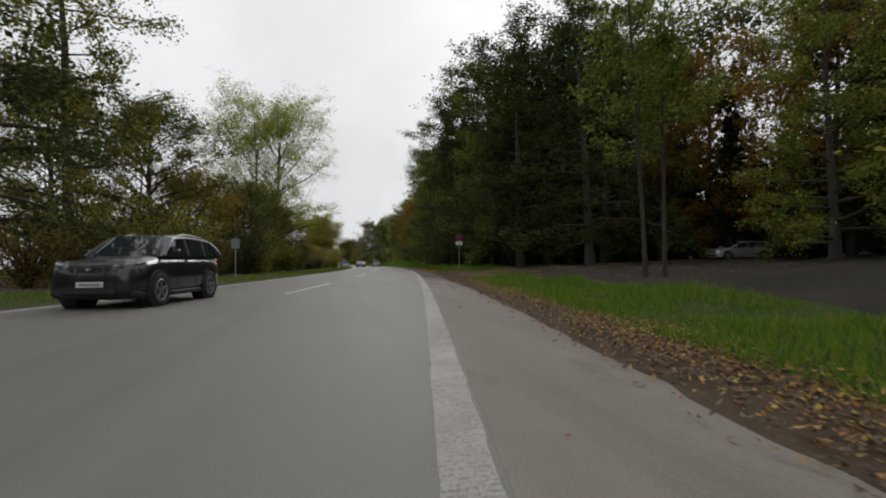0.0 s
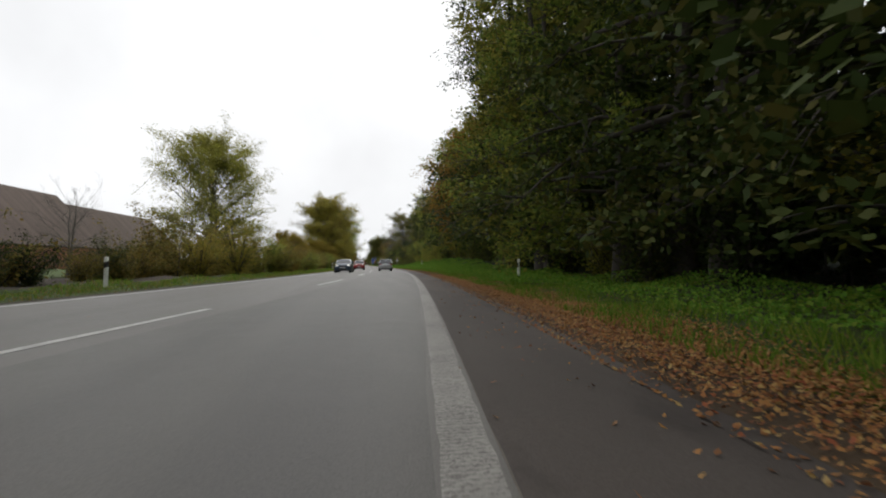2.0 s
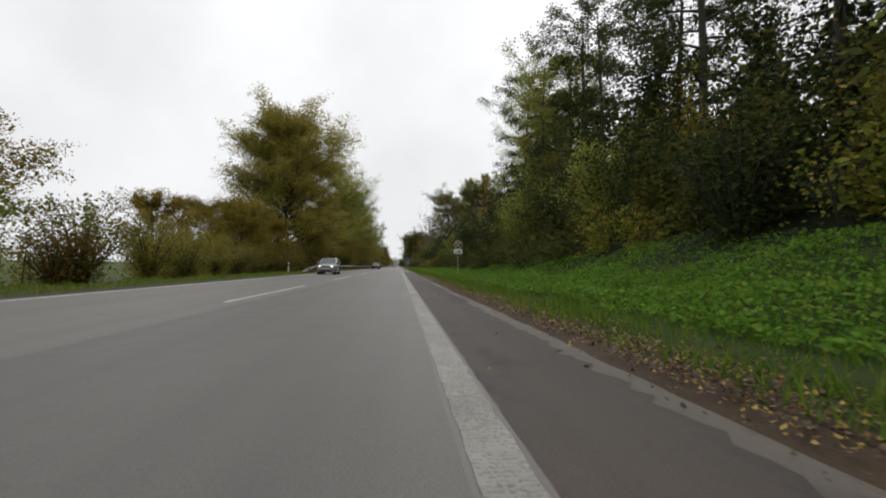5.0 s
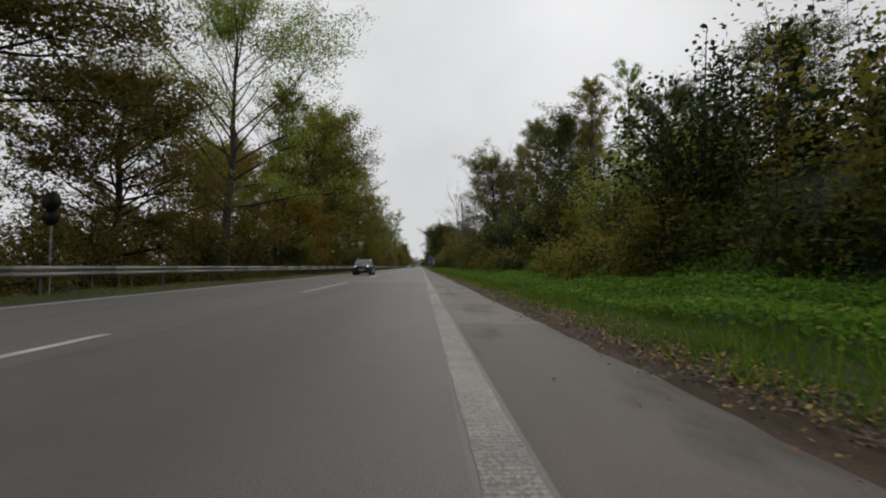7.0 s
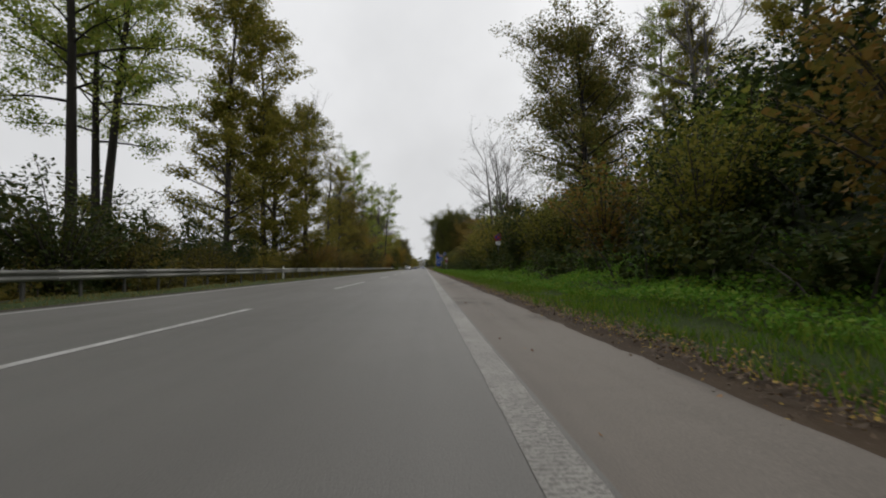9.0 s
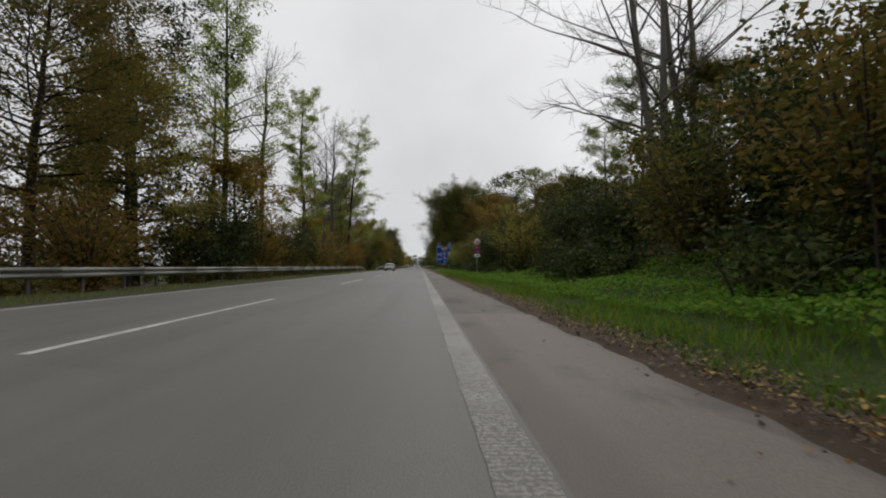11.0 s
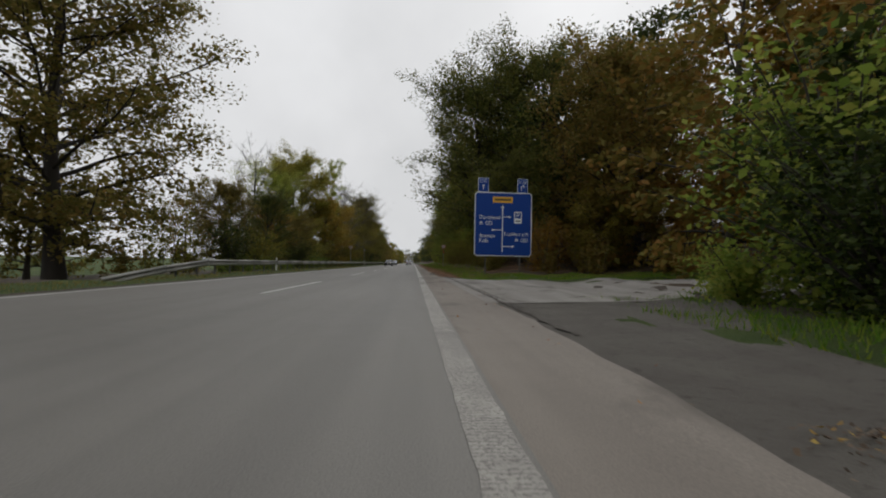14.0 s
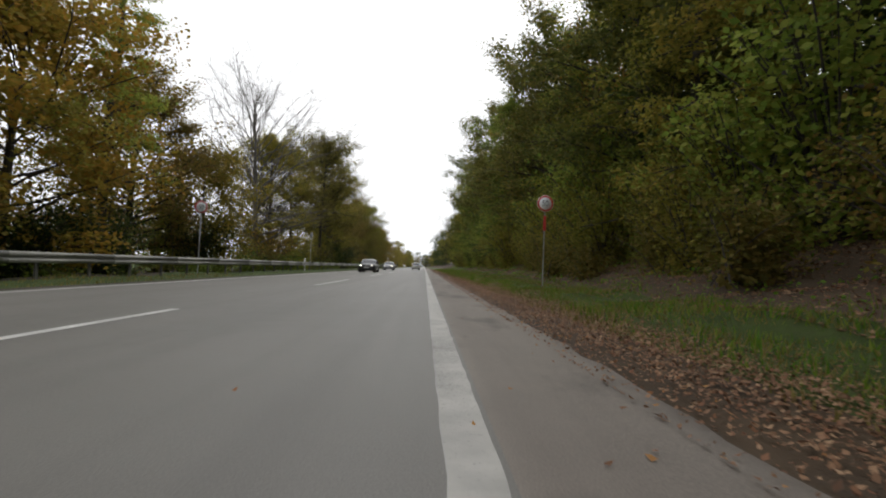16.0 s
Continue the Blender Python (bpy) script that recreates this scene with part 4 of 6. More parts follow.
plant("ash", 17.0, 24.0, 0.70, 50, group="trees on the bank")
plant("ash", 15.6, 17.0, 0.68, 190, group="trees on the bank")
plant("amber", 13.0, 31.0, 0.42, 90, group="trees on the bank")
# filler foliage, its leaf colour darkened to stand for shade
thicket("thicket", "dark foliage filling the trees on the bank", LEAF_SHADE_PAINTED, -36, 30, 14.5, 1.8, 6.0, 12.0, 50000, 0.3, 109)
row(["shrub_olive", "shrub_fresh", "shrub"], -32, 46, 7.2, 0.6, 4.2, (0.75, 1.2), 58, "shrubs on the bank")
row(["shrub_olive", "shrub", "shrub_brown"], 46, 172, 6.2, 0.6, 5.2, (0.75, 1.2), 95, "shrubs on the bank")
thicket("thicket", "dense dark green brambles at the foot of the bank", LEAF_MIXED, -34, -8, 6.8, 0.6, 1.3, 3.0, 14000, 0.11, 83)
thicket("thicket", "dense green brambles at the foot of the bank", LEAF_OAK, -10, 44, 5.7, 0.5, 1.0, 2.8, 26000, 0.11, 104)
thicket("thicket", "dense olive green brambles at the foot of the bank", LEAF_OLIVE, 34, 66, 5.1, 0.5, 0.9, 2.6, 20000, 0.11, 96)
thicket("thicket", "dense dark green brambles at the foot of the bank", LEAF_DARK, 44, 176, 5.1, 0.5, 0.9, 2.6, 60000, 0.11, 119)
thicket("thicket", "dense olive green shrubs covering the bank", LEAF_OLIVE, 2, 60, 7.4, 1.0, 2.0, 4.4, 44000, 0.125, 112)
thicket("thicket", "dense dark shrubs covering the bank", LEAF_DARK, 44, 181, 7.4, 1.0, 2.0, 4.4, 100000, 0.125, 120)
thicket("thicket", "tall dark shrubs at the corner of the turning", LEAF_DARK, 160, 184, 10.0, 1.5, 3.0, 6.0, 44000, 0.14, 114)
thicket("thicket", "dense olive thicket on the roadside bank", LEAF_OLIVE, -32, 60, 9.6, 1.2, 3.0, 6.0, 34000, 0.15, 59)
thicket("thicket", "dense dark brown thicket on the roadside bank", LEAF_MIXED, 60, 172, 9.6, 1.2, 3.0, 6.0, 40000, 0.15, 97)
thicket("thicket", "dark thicket high on the bank", LEAF_DARK, -30, 172, 12.6, 2.2, 3.5, 7.0, 80000, 0.22, 60)
thicket("thicket", "dark wall of trees along the top of the bank", LEAF_DARK, 76, 132, 17.0, 2.0, 4.0, 8.0, 36000, 0.26, 84)
for key, off, y, s in (("oak", 18.2, 114.8, 1.55), ("oak", 20.5, 121, 1.3), ("bare_pale", 12.5, 137.8, 1.4), ("bare_pale", 14.6, 138.4, 1.35), ("poplar_olive", 22, 95, 0.98), ("poplar_olive", 22.5, 104, 0.92), ("oak", 22, 79, 1.1), ("oak", 24.0, 60, 0.72), ("poplar", 23, 66, 0.72), ("poplar_olive", 21, 71, 0.78), ("bare", 24, 88, 0.85), ("poplar", 24, 110, 0.9), ("oak", 23, 86, 1.2), ("bare", 20, 68, 0.7), ("oak", 23, 48, 0.6), ("poplar_olive", 21, 118, 0.8), ("bare_pale", 21, 101, 1.1)):
    plant(key, off, y, s, y * 29 % 360, group="trees on top of the bank")
row(["oak_brown", "beech_fresh"], 134, 172, 15, 2, 6.0, (0.5, 0.68), 62, "trees on the bank")
for key, off, y, s in (("oak", 7.2, 214.5, 1.4), ("oak", 10.5, 217, 1.5), ("oak", 13.5, 212, 1.45), ("oak", 8.8, 206.5, 0.66), ("oak_brown", 16.0, 204.0, 1.25), ("amber", 19.5, 200, 0.72), ("oak", 26.0, 198, 0.95), ("beech_fresh", 33.0, 197, 0.7), ("maple", 13.5, 202.5, 0.6)):
    plant(key, off, y, s, y * 29 % 360, group="forest edge trees")
row(["beech_high", "beech", "beech_high", "beech_fresh"], 217, 223, 9.2, 1.2, 4.8, (0.9, 1.08), 63, "forest edge trees")
row(["beech_fresh", "beech_high", "beech_olive", "beech_fresh"], 222, 290, 9.4, 1.2, 4.8, (0.85, 1.0), 115, "forest edge trees")
row(["shrub_fresh", "shrub_olive", "shrub_fresh"], 221, 262, 8.4, 0.8, 2.4, (1.1, 1.7), 116, "undergrowth shrubs")
row(["back_dark", "back_brown", "amber"], 184, 330, 15.5, 2.5, 6.5, (0.95, 1.25), 64, "forest trees")
row(["shrub_olive", "shrub_brown", "shrub_fresh", "shrub_olive"], 206, 290, 7.2, 0.6, 4.0, (0.75, 1.2), 65, "undergrowth shrubs")
thicket("thicket", "dull green and brown brambles at the forest edge", LEAF_RUSSET, 204, 234, 6.4, 0.6, 1.2, 3.4, 22000, 0.12, 113)
plant("shrub_amber", 9.5, 203, 1.2, 20)
plant("shrub_amber", 12.0, 205, 1.0, 80)
thicket("thicket", "brown undergrowth inside the forest edge", LEAF_RUSSET, 200, 320, 11.0, 2.0, 2.4, 5.5, 40000, 0.18, 75)
thicket("thicket", "dark foliage filling the forest past the turning", LEAF_DARK, 206, 310, 14.0, 2.0, 7.0, 16.0, 50000, 0.34, 110)
# the road closes in trees far ahead
row(["back_olive", "back_brown"], 300, 560, -14, 3, 14.0, (0.6, 0.8), 66, "distant roadside trees")
row(["back_dark", "back_olive"], 280, 560, 10, 3, 13.0, (0.7, 0.9), 67, "distant roadside trees")
row(["back_dark"], -104, -30, 22, 3, 8.0, (1.0, 1.25), 68, "forest trees")
row(["back_dark", "back_brown"], 205, 330, 24, 3, 9.0, (1.0, 1.25), 69, "forest trees")
row(["back_olive", "back_brown"], 25, 330, -26, 5, 10.0, (0.4, 0.6), 71, "trees behind the thicket")
row(["back_brown", "back_olive", "back_dark"], 560, 580, 0, 14, 2.0, (0.6, 0.9), 72, "distant roadside trees")
# three more belts whose leaf colour holds the forest's shade
thicket("thicket", "dark wall of forest foliage behind the edge trees", LEAF_SHADE_PAINTED, -112, -20, 25, 4.0, 6.0, 20.0, 44000, 0.6, 76)
thicket("thicket", "gloomy undergrowth between the trunks", LEAF_SHADE_PAINTED, -102, -62, 19, 4.0, 2.0, 6.0, 30000, 0.4, 81)
thicket("thicket", "gloomy undergrowth beside the turning", LEAF_SHADE_PAINTED, -175, -126, 17, 3.0, 2.0, 6.0, 30000, 0.3, 82)
thicket("thicket", "dark wall of forest foliage behind the edge trees", LEAF_RUSSET, 186, 330, 30, 3.0, 8.0, 15.0, 30000, 0.45, 77)
for key, off, y, s in (("shrub", 6.6, 51.5, 0.8), ("shrub", 7.0, 54.5, 0.9), ("shrub_olive", 6.8, 58.0, 0.85), ("shrub", 7.6, 61.5, 0.9), ("shrub", 6.0, 182.4, 0.9), ("shrub_fresh", 7.4, 184.0, 1.4), ("shrub_fresh", 6.6, 180.6, 1.1), ("shrub", 9.0, 185.2, 1.6), ("shrub", 9.2, 182.6, 1.6), ("shrub_olive", 7.0, 178, 1.3), ("shrub", 8.6, 177, 1.6), ("oak", 12.0, 175, 0.48), ("oak", 14.5, 181, 0.55), ("poplar", 13.0, 171, 0.46), ("bare", 12.5, 166, 0.55)):
    plant(key, off, y, s, y * 31 % 360, group="shrubs on the bank")

for off, y, turn in ((6.75, -123.0, 40), (7.75, -122.6, 130)):
    plant("sapling", off, y, 1.0, turn, group="forest edge trees")
thicket("thicket", "low dark brambles behind the guard rail", LEAF_BROWN, 14, 178, -11.6, 0.5, 0.7, 2.0, 50000, 0.11, 85)
thicket("thicket", "low dark brambles behind the guard rail", LEAF_MIXED, 196, 330, -11.8, 0.5, 0.7, 2.2, 40000, 0.11, 86)
thicket("thicket", "brown undergrowth under the trees past the turning", LEAF_BROWN, 198, 330, 17.0, 2.0, 1.5, 4.0, 40000, 0.2, 87)
thicket("thicket", "brown undergrowth round the car park", LEAF_BROWN, 174, 202, 34.0, 4.0, 3.0, 8.0, 24000, 0.3, 88)
thicket("thicket", "fresh green brambles beside the turning", LEAF_FRESH, 177, 186, 7.2, 1.2, 0.9, 2.6, 9000, 0.11, 98)
row(["shrub", "shrub", "shrub_brown"], 120, 174, 8.8, 0.8, 5.0, (0.9, 1.25), 101, "shrubs on the bank")
thicket("thicket", "tall dark thicket behind the verge", LEAF_DARK, 128, 174, 11.0, 1.6, 3.0, 6.0, 60000, 0.12, 102)
# foliage behind the turning, canopy shade painted into the leaves
thicket("thicket", "dark canopy of the forest behind the turning", LEAF_SHADE_PAINTED, -124, -96, 27, 4.0, 7.0, 15.0, 30000, 0.4, 103)


# ---- low plants and litter ----
def scatter(rg, y0, y1, o0, o1, count):
    y, o = rg.uniform(y0, y1, count), rg.uniform(o0, o1, count)
    return y, o


def blades(name, label, material, zones, height, seed):
    """Grass as single tapering blades; zones are stretches (from, to, offset, offset, count)."""
    rg = np.random.default_rng(seed)
    Y, O = [], []
    for z in zones:
        y, o = scatter(rg, *z[:4], z[4])
        Y.append(y)
        O.append(o)
    y, o = np.concatenate(Y), np.concatenate(O)
    n = len(y)
    tuft = 0.6 + 0.55 * np.sin(y * 1.9 + np.sin(o * 3.1) * 2) * np.sin(o * 2.7 + y * 0.6)
    p = to_world(y, o, lumpy(y, o) * U - 0.01)
    a = rg.uniform(0, 2 * math.pi, n)
    w = np.stack([np.cos(a), np.sin(a), 0 * a], 1) * rg.uniform(0.008, 0.018, n)[:, None]
    h = height * rg.uniform(0.5, 1.3, n) * np.clip(tuft, 0.25, 1.2)
    tip = p + np.stack([rg.normal(size=n) * 0.35 * h, rg.normal(size=n) * 0.35 * h, h], 1)
    V = np.stack([p - w, p + w, tip], 1).reshape(-1, 3)
    return tagged(new(name, leaf_mesh(name, V, np.arange(3 * n).reshape(-1, 3), material)), label, "grass", "", "stuff")


blades("verge_grass", "lush green grass on the roadside verge", GRASS, [(-158, -117.5, 2.1, 4.7, 60000), (-104, 178, 2.1, 3.6, 130000), (-60, 184, 3.4, 6.0, 44000), (-40, 178, 1.7, 2.3, 26000), (-150, 15, -10.8, -8.1, 46000), (172, 186, 3.6, 9.0, 9000), (193.6, 199.5, 2.2, 18.0, 20000), (200, 300, 2.4, 5.4, 40000), (-110, -60, 3.4, 6.5, 14000)], 0.22, 71)
blades("verge_grass", "short green and straw-coloured grass beside the road", GRASS_DRY, [(-150, 15, -10.8, -7.85, 40000), (15, 230, -10.2, -7.85, 30000), (196, 300, 2.0, 5.0, 60000), (196.6, 200.5, 3.0, 16.0, 9000)], 0.15, 72)


def ground_leaves(name, label, material, zones, size, height, seed, category="leaves"):
    rg = np.random.default_rng(seed)
    C = []
    for y0, y1, o0, o1, count in zones:
        y, o = scatter(rg, y0, y1, o0, o1, count)
        hum = 0.55 + 0.45 * np.sin(y * 1.1 + o * 1.3) * np.sin(y * 0.37 - o * 2.1)
        z = lumpy(y, o) * U + height * hum * rg.uniform(0.15, 1.0, count) ** 0.7 + 0.012
        C.append(to_world(y, o, z))
    V, F = leaf_tris(rg, np.concatenate(C), size, 0.01, 0.45)
    return tagged(new(name, leaf_mesh(name, V, F, material)), label, category, "", "stuff")


ground_leaves("nettles", "thick bed of nettles and ivy on the bank", NETTLE, [(-75, 176, 2.9, 6.4, 330000), (-60, 60, 2.7, 5.2, 90000), (-104, -75, 3.6, 7.5, 26000), (205, 300, 5.0, 7.5, 9000)], 0.080, 0.38, 73, "nettles")


def litter(zones, size, seed, label, material=FALLEN):
    rg = np.random.default_rng(seed)
    C = []
    for y0, y1, o0, o1, count in zones:
        y = rg.uniform(y0, y1, count)
        o = np.clip(rg.normal((o0 + o1) / 2, (o1 - o0) / 3.2, count), o0 - 0.3, o1 + 0.5)
        z = np.where(o < 1.75, 0.006, lumpy(y, o) * U + np.where(o > 4.0, 0.05, 0.015)) + rg.uniform(0, 0.02, count)
        C.append(to_world(y, o, z))
    c = np.concatenate(C)
    n = len(c)
    a = rg.uniform(0, 2 * math.pi, n)
    u = np.stack([np.cos(a), np.sin(a), rg.normal(size=n) * 0.25], 1)
    v = np.stack([-np.sin(a), np.cos(a), rg.normal(size=n) * 0.25], 1)
    s = size * rg.uniform(0.55, 1.4, n)[:, None]
    V = np.stack([c - u * s * 0.5, c + v * s * 0.36, c + u * s * 0.5 + (0, 0, 0.012), c - v * s * 0.36], 1).reshape(-1, 3)
    return tagged(new("fallen_leaves", mesh("fallen_leaves", V, np.arange(4 * n).reshape(-1, 4), material)), label, "leaves", "", "stuff")


litter([(-158, -117, 1.35, 2.5, 9000), (-120, -104, 1.4, 5.0, 7000), (-104, -60, 1.5, 2.9, 110000), (-60, -20, 1.5, 2.7, 50000)], 0.040, 75, "drift of orange and russet fallen leaves")
litter([(-20, 60, 1.5, 2.3, 22000), (60, 180, 1.55, 2.2, 22000), (-150, -117, 1.7, 2.5, 14000)], 0.040, 78, "scattered yellow and brown fallen leaves", FALLEN_YELLOW)
litter([(-158, -104, 1.45, 2.3, 36000), (-60, 180, 1.45, 2.15, 110000)], 0.042, 117, "trodden brown leaf crumbs and grit on the verge", FALLEN_DULL)
litter([(196, 240, 1.35, 3.0, 70000), (240, 300, 1.35, 3.0, 20000)], 0.042, 79, "drift of brown fallen leaves", FALLEN_BROWN)
litter([(-145, 300, 0.3, 1.4, 1100), (-110, -40, 0.4, 1.5, 900), (196, 230, 0.9, 1.8, 700), (-140, 260, -6, 0, 60)], 0.042, 76, "scattered fallen leaves on the shoulder")
litter([(203, 262, 4.6, 9.5, 60000), (-124, -70, 4.0, 14.0, 9000), (178, 200, 8.0, 20.0, 2500)], 0.07, 77, "brown leaf litter on the forest floor", FALLEN_BROWN)


# ---- side turnings ----
def turning(name, material, label, columns, z, step=0.7):
    """columns: (offset, y from, y to)."""
    offs = np.arange(columns[0][0], columns[-1][0] + 0.01, step)
    ya = np.interp(offs, [c[0] for c in columns], [c[1] for c in columns]) + 0.15 * np.sin(offs * 2.1)
    yb = np.interp(offs, [c[0] for c in columns], [c[2] for c in columns]) + 0.12 * np.sin(offs * 1.7 + 1)
    t = np.linspace(0, 1, 14)
    Y = ya[:, None] * (1 - t) + yb[:, None] * t
    O = np.repeat(offs[:, None], 14, 1)
    Z = np.maximum(lumpy(Y, O), -0.03) * U + z
    V = to_world(Y, O, Z).reshape(-1, 3)
    i = (np.arange(len(offs) - 1)[:, None] * 14 + np.arange(13)[None, :]).ravel()
    return tagged(new(name, mesh(name, V, np.stack([i, i + 14, i + 15, i + 1], 1), material, True)), label, "", "", "structure")


turning("pavement", APRON, "pale cracked asphalt turning into the woodland car park", [(1.1, 184.8, 195.4), (3.5, 185.2, 194.0), (6.0, 185.4, 193.0), (12.0, 187.5, 193.2), (34.0, 190.0, 195.0)], 0.030)
turning("gravel_patch", GRAVEL, "dark gravel and earth beside the turning", [(0.9, 166.0, 185.2), (1.2, 165.5, 185.2), (2.2, 173.5, 185.8), (3.2, 181.5, 186.0), (6.0, 184.8, 186.2)], 0.018)
turning("gravel_patch", GRAVEL, "dark gravel biting into the edge of the shoulder", [(0.6, 199.6, 202.4), (1.3, 197.0, 204.5), (2.1, 196.6, 206.0)], 0.018)
turning("track", LEAFMOULD, "bare earth turning under the trees, strewn with leaves", [(0.9, -119.0, -104.0), (2.5, -117.2, -105.0), (4.0, -116.4, -107.0), (9.0, -114.5, -108.0), (30.0, -112.0, -104.0)], 0.018)


# ---- guard rail ----
def rail_beam():
    """W-shaped beam, 4 m long."""
    prof = [(0.0, 0.155), (0.03, 0.15), (0.08, 0.105), (0.08, 0.06), (0.015, 0.02), (0.015, -0.02), (0.08, -0.06), (0.08, -0.105), (0.03, -0.15), (0.0, -0.155)]
    prof = prof + [(x - 0.006, z) for x, z in reversed(prof)]
    n = len(prof)
    V = [(x, y, z) for y in (-2.0, 2.0) for x, z in prof]
    F = [(i, (i + 1) % n, n + (i + 1) % n, n + i) for i in range(n)] + [tuple(range(n)), tuple(range(2 * n - 1, n - 1, -1))]
    return mesh("beam", V, F, STEEL)


BEAM = rail_beam()
bm_post = box(0.06, 0.10, 0.95, 0.008)
POST = bpy.data.meshes.new("post")
bm_post.to_mesh(POST)
bm_post.free()
POST.materials.append(STEEL_DARK)


def guard_rail(y0, y1, off, dip_start=True, dip_end=True):
    ob = thing("guard_rail", "weathered galvanised steel guard rail on posts", "guard rail", "guard rails", Matrix.Translation(at(y0, off)))
    base = at(y0, off)
    m0, m1 = float(along(y0)) * U, float(along(y1)) * U
    n = int((m1 - m0) / 4)
    for k in range(n):
        y = float(np.interp((m0 + (k + 0.5) * 4) / U, ROAD_Y, PLAN_Y))
        top = 0.66
        tilt = 0.0
        if dip_start and k < 2:
            top, tilt = (0.19, 5.5) if k == 0 else (0.52, 4.0)
        if dip_end and k > n - 3:
            top, tilt = (0.19, -5.5) if k == n - 1 else (0.52, -4.0)
        p = Vector(((float(bend(y)) + off) * U, float(along(y)) * U, top)) - base
        part("beam", BEAM, None, ob, "", Matrix.Translation(p) @ Matrix.Rotation(radians(tilt), 4, "X"))
        for d in (-1.0, 1.0):
            part("post", POST, None, ob, "", Matrix.Translation(p + Vector((-0.06, d, min(0.0, top - 0.66) - 0.28))))
    return ob


guard_rail(14.2, 178.3, -9.5)
guard_rail(188.5, 330.0, -9.5, True, False)


# ---- roadside marker posts ----
def marker_post(y, off, seen_from=1):
    ob = thing("marker_post", "white plastic roadside marker post with slanted black band", "marker post", "marker posts", Matrix.Translation(at(y, off, -0.03)) @ Matrix.Rotation(radians(-heading(y)), 4, "Z"))
    bm = box(0.12, 0.10, 1.03, 0.025, 2, (0, 0, 0.515))
    for v in bm.verts:
        if v.co.z > 0.9:
            v.co.z += 0.35 * v.co.y + 0.02
    part("post", bm, WHITE, ob)
    band = box(0.126, 0.106, 0.25, 0.027, 2, (0, 0, 0.78))
    for v in band.verts:
        v.co.z += 0.45 * v.co.x
    part("band", band, BLACK, ob, "black band")
    part("reflector", box(0.04, 0.012, 0.16, 0.008, 1, (0, -0.056 * seen_from, 0.78)), WHITE, ob, "white reflector")
    return ob


for y, off in ((-72.5, 4.15), (-28.6, 4.3)):
    marker_post(y, off)
for y, off in ((-75.0, -9.4), (-31.5, -9.4), (10.2, -9.6), (99.2, -10.0), (171.5, -10.0), (202.0, -10.0), (243.0, -10.0)):
    marker_post(y, off, -1)


# ---- signs ----
def letters(text, size, material, parent, m, name="lettering", squeeze=1.0):
    cu = bpy.data.curves.new("lettering", "FONT")
    cu.body, cu.size, cu.align_x, cu.align_y, cu.extrude = text, size, "CENTER", "CENTER", 0.001
    tmp = bpy.data.objects.new("lettering", cu)
    me = bpy.data.meshes.new_from_object(tmp)
    bpy.data.objects.remove(tmp)
    bpy.data.curves.remove(cu)
    me.materials.clear()
    me.materials.append(material)
    return part(name, me, None, parent, "", m @ Matrix.Rotation(radians(90), 4, "X") @ Matrix.Diagonal((squeeze, 1, 1, 1)))


def disc(r, depth, front, r_in=0.0, sides=48):
    """A round plate or ring facing -y with its face at y = front."""
    V, F = [], []
    ang = [2 * math.pi * i / sides for i in range(sides)]
    for y in (front, front + depth):
        for rr in ((r, r_in) if r_in else (r,)):
            V += [(rr * math.cos(a), y, rr * math.sin(a)) for a in ang]
    if r_in:
        for i in range(sides):
            j = (i + 1) % sides
            F += [(i, j, sides + j, sides + i), (2 * sides + j, 2 * sides + i, 3 * sides + i, 3 * sides + j), (i, 2 * sides + i, 2 * sides + j, j)]
    else:
        F = [tuple(range(sides)), tuple(range(2 * sides - 1, sides - 1, -1))] + [(i, i + sides, (i + 1) % sides + sides, (i + 1) % sides) for i in range(sides)]
    return mesh("disc", V, F)


def plate(w, h, depth, front, x=0.0, z=0.0, bevel=0.0):
    bm = box(w, depth, h, 0, 1, (x, front + depth / 2, z))
    if bevel:
        es = [e for e in bm.edges if abs(e.verts[0].co.y - e.verts[1].co.y) > depth * 0.5]
        bmesh.ops.bevel(bm, geom=es, offset=bevel, segments=4, affect="EDGES")
    return bm


def bar(w, h, front, x, z, turn=0.0):
    bm = box(w, 0.003, h, 0, 1)
    bmesh.ops.rotate(bm, cent=(0, 0, 0), matrix=Matrix.Rotation(radians(turn), 3, "Y"), verts=bm.verts)
    bmesh.ops.translate(bm, vec=(x, front, z), verts=bm.verts)
    return bm


def sign_pole(ob, height, r=0.03):
    part("pole", tube(r, r, height, 12), POLE, ob, "grey steel pole")


def limit_sign(ob, z, r):
    d = part("sign_face", disc(r, 0.012, -0.045), SIGN_WHITE, ob, "round white speed limit sign", Matrix.Translation((0, 0, z)))
    part("red_ring", disc(r * 0.97, 0.004, -0.050, r * 0.76), SIGN_RED, d, "red ring")
    letters("50", r * 0.98, BLACK, d, Matrix.Translation((0, -0.051, 0.0)), "number", 0.85)


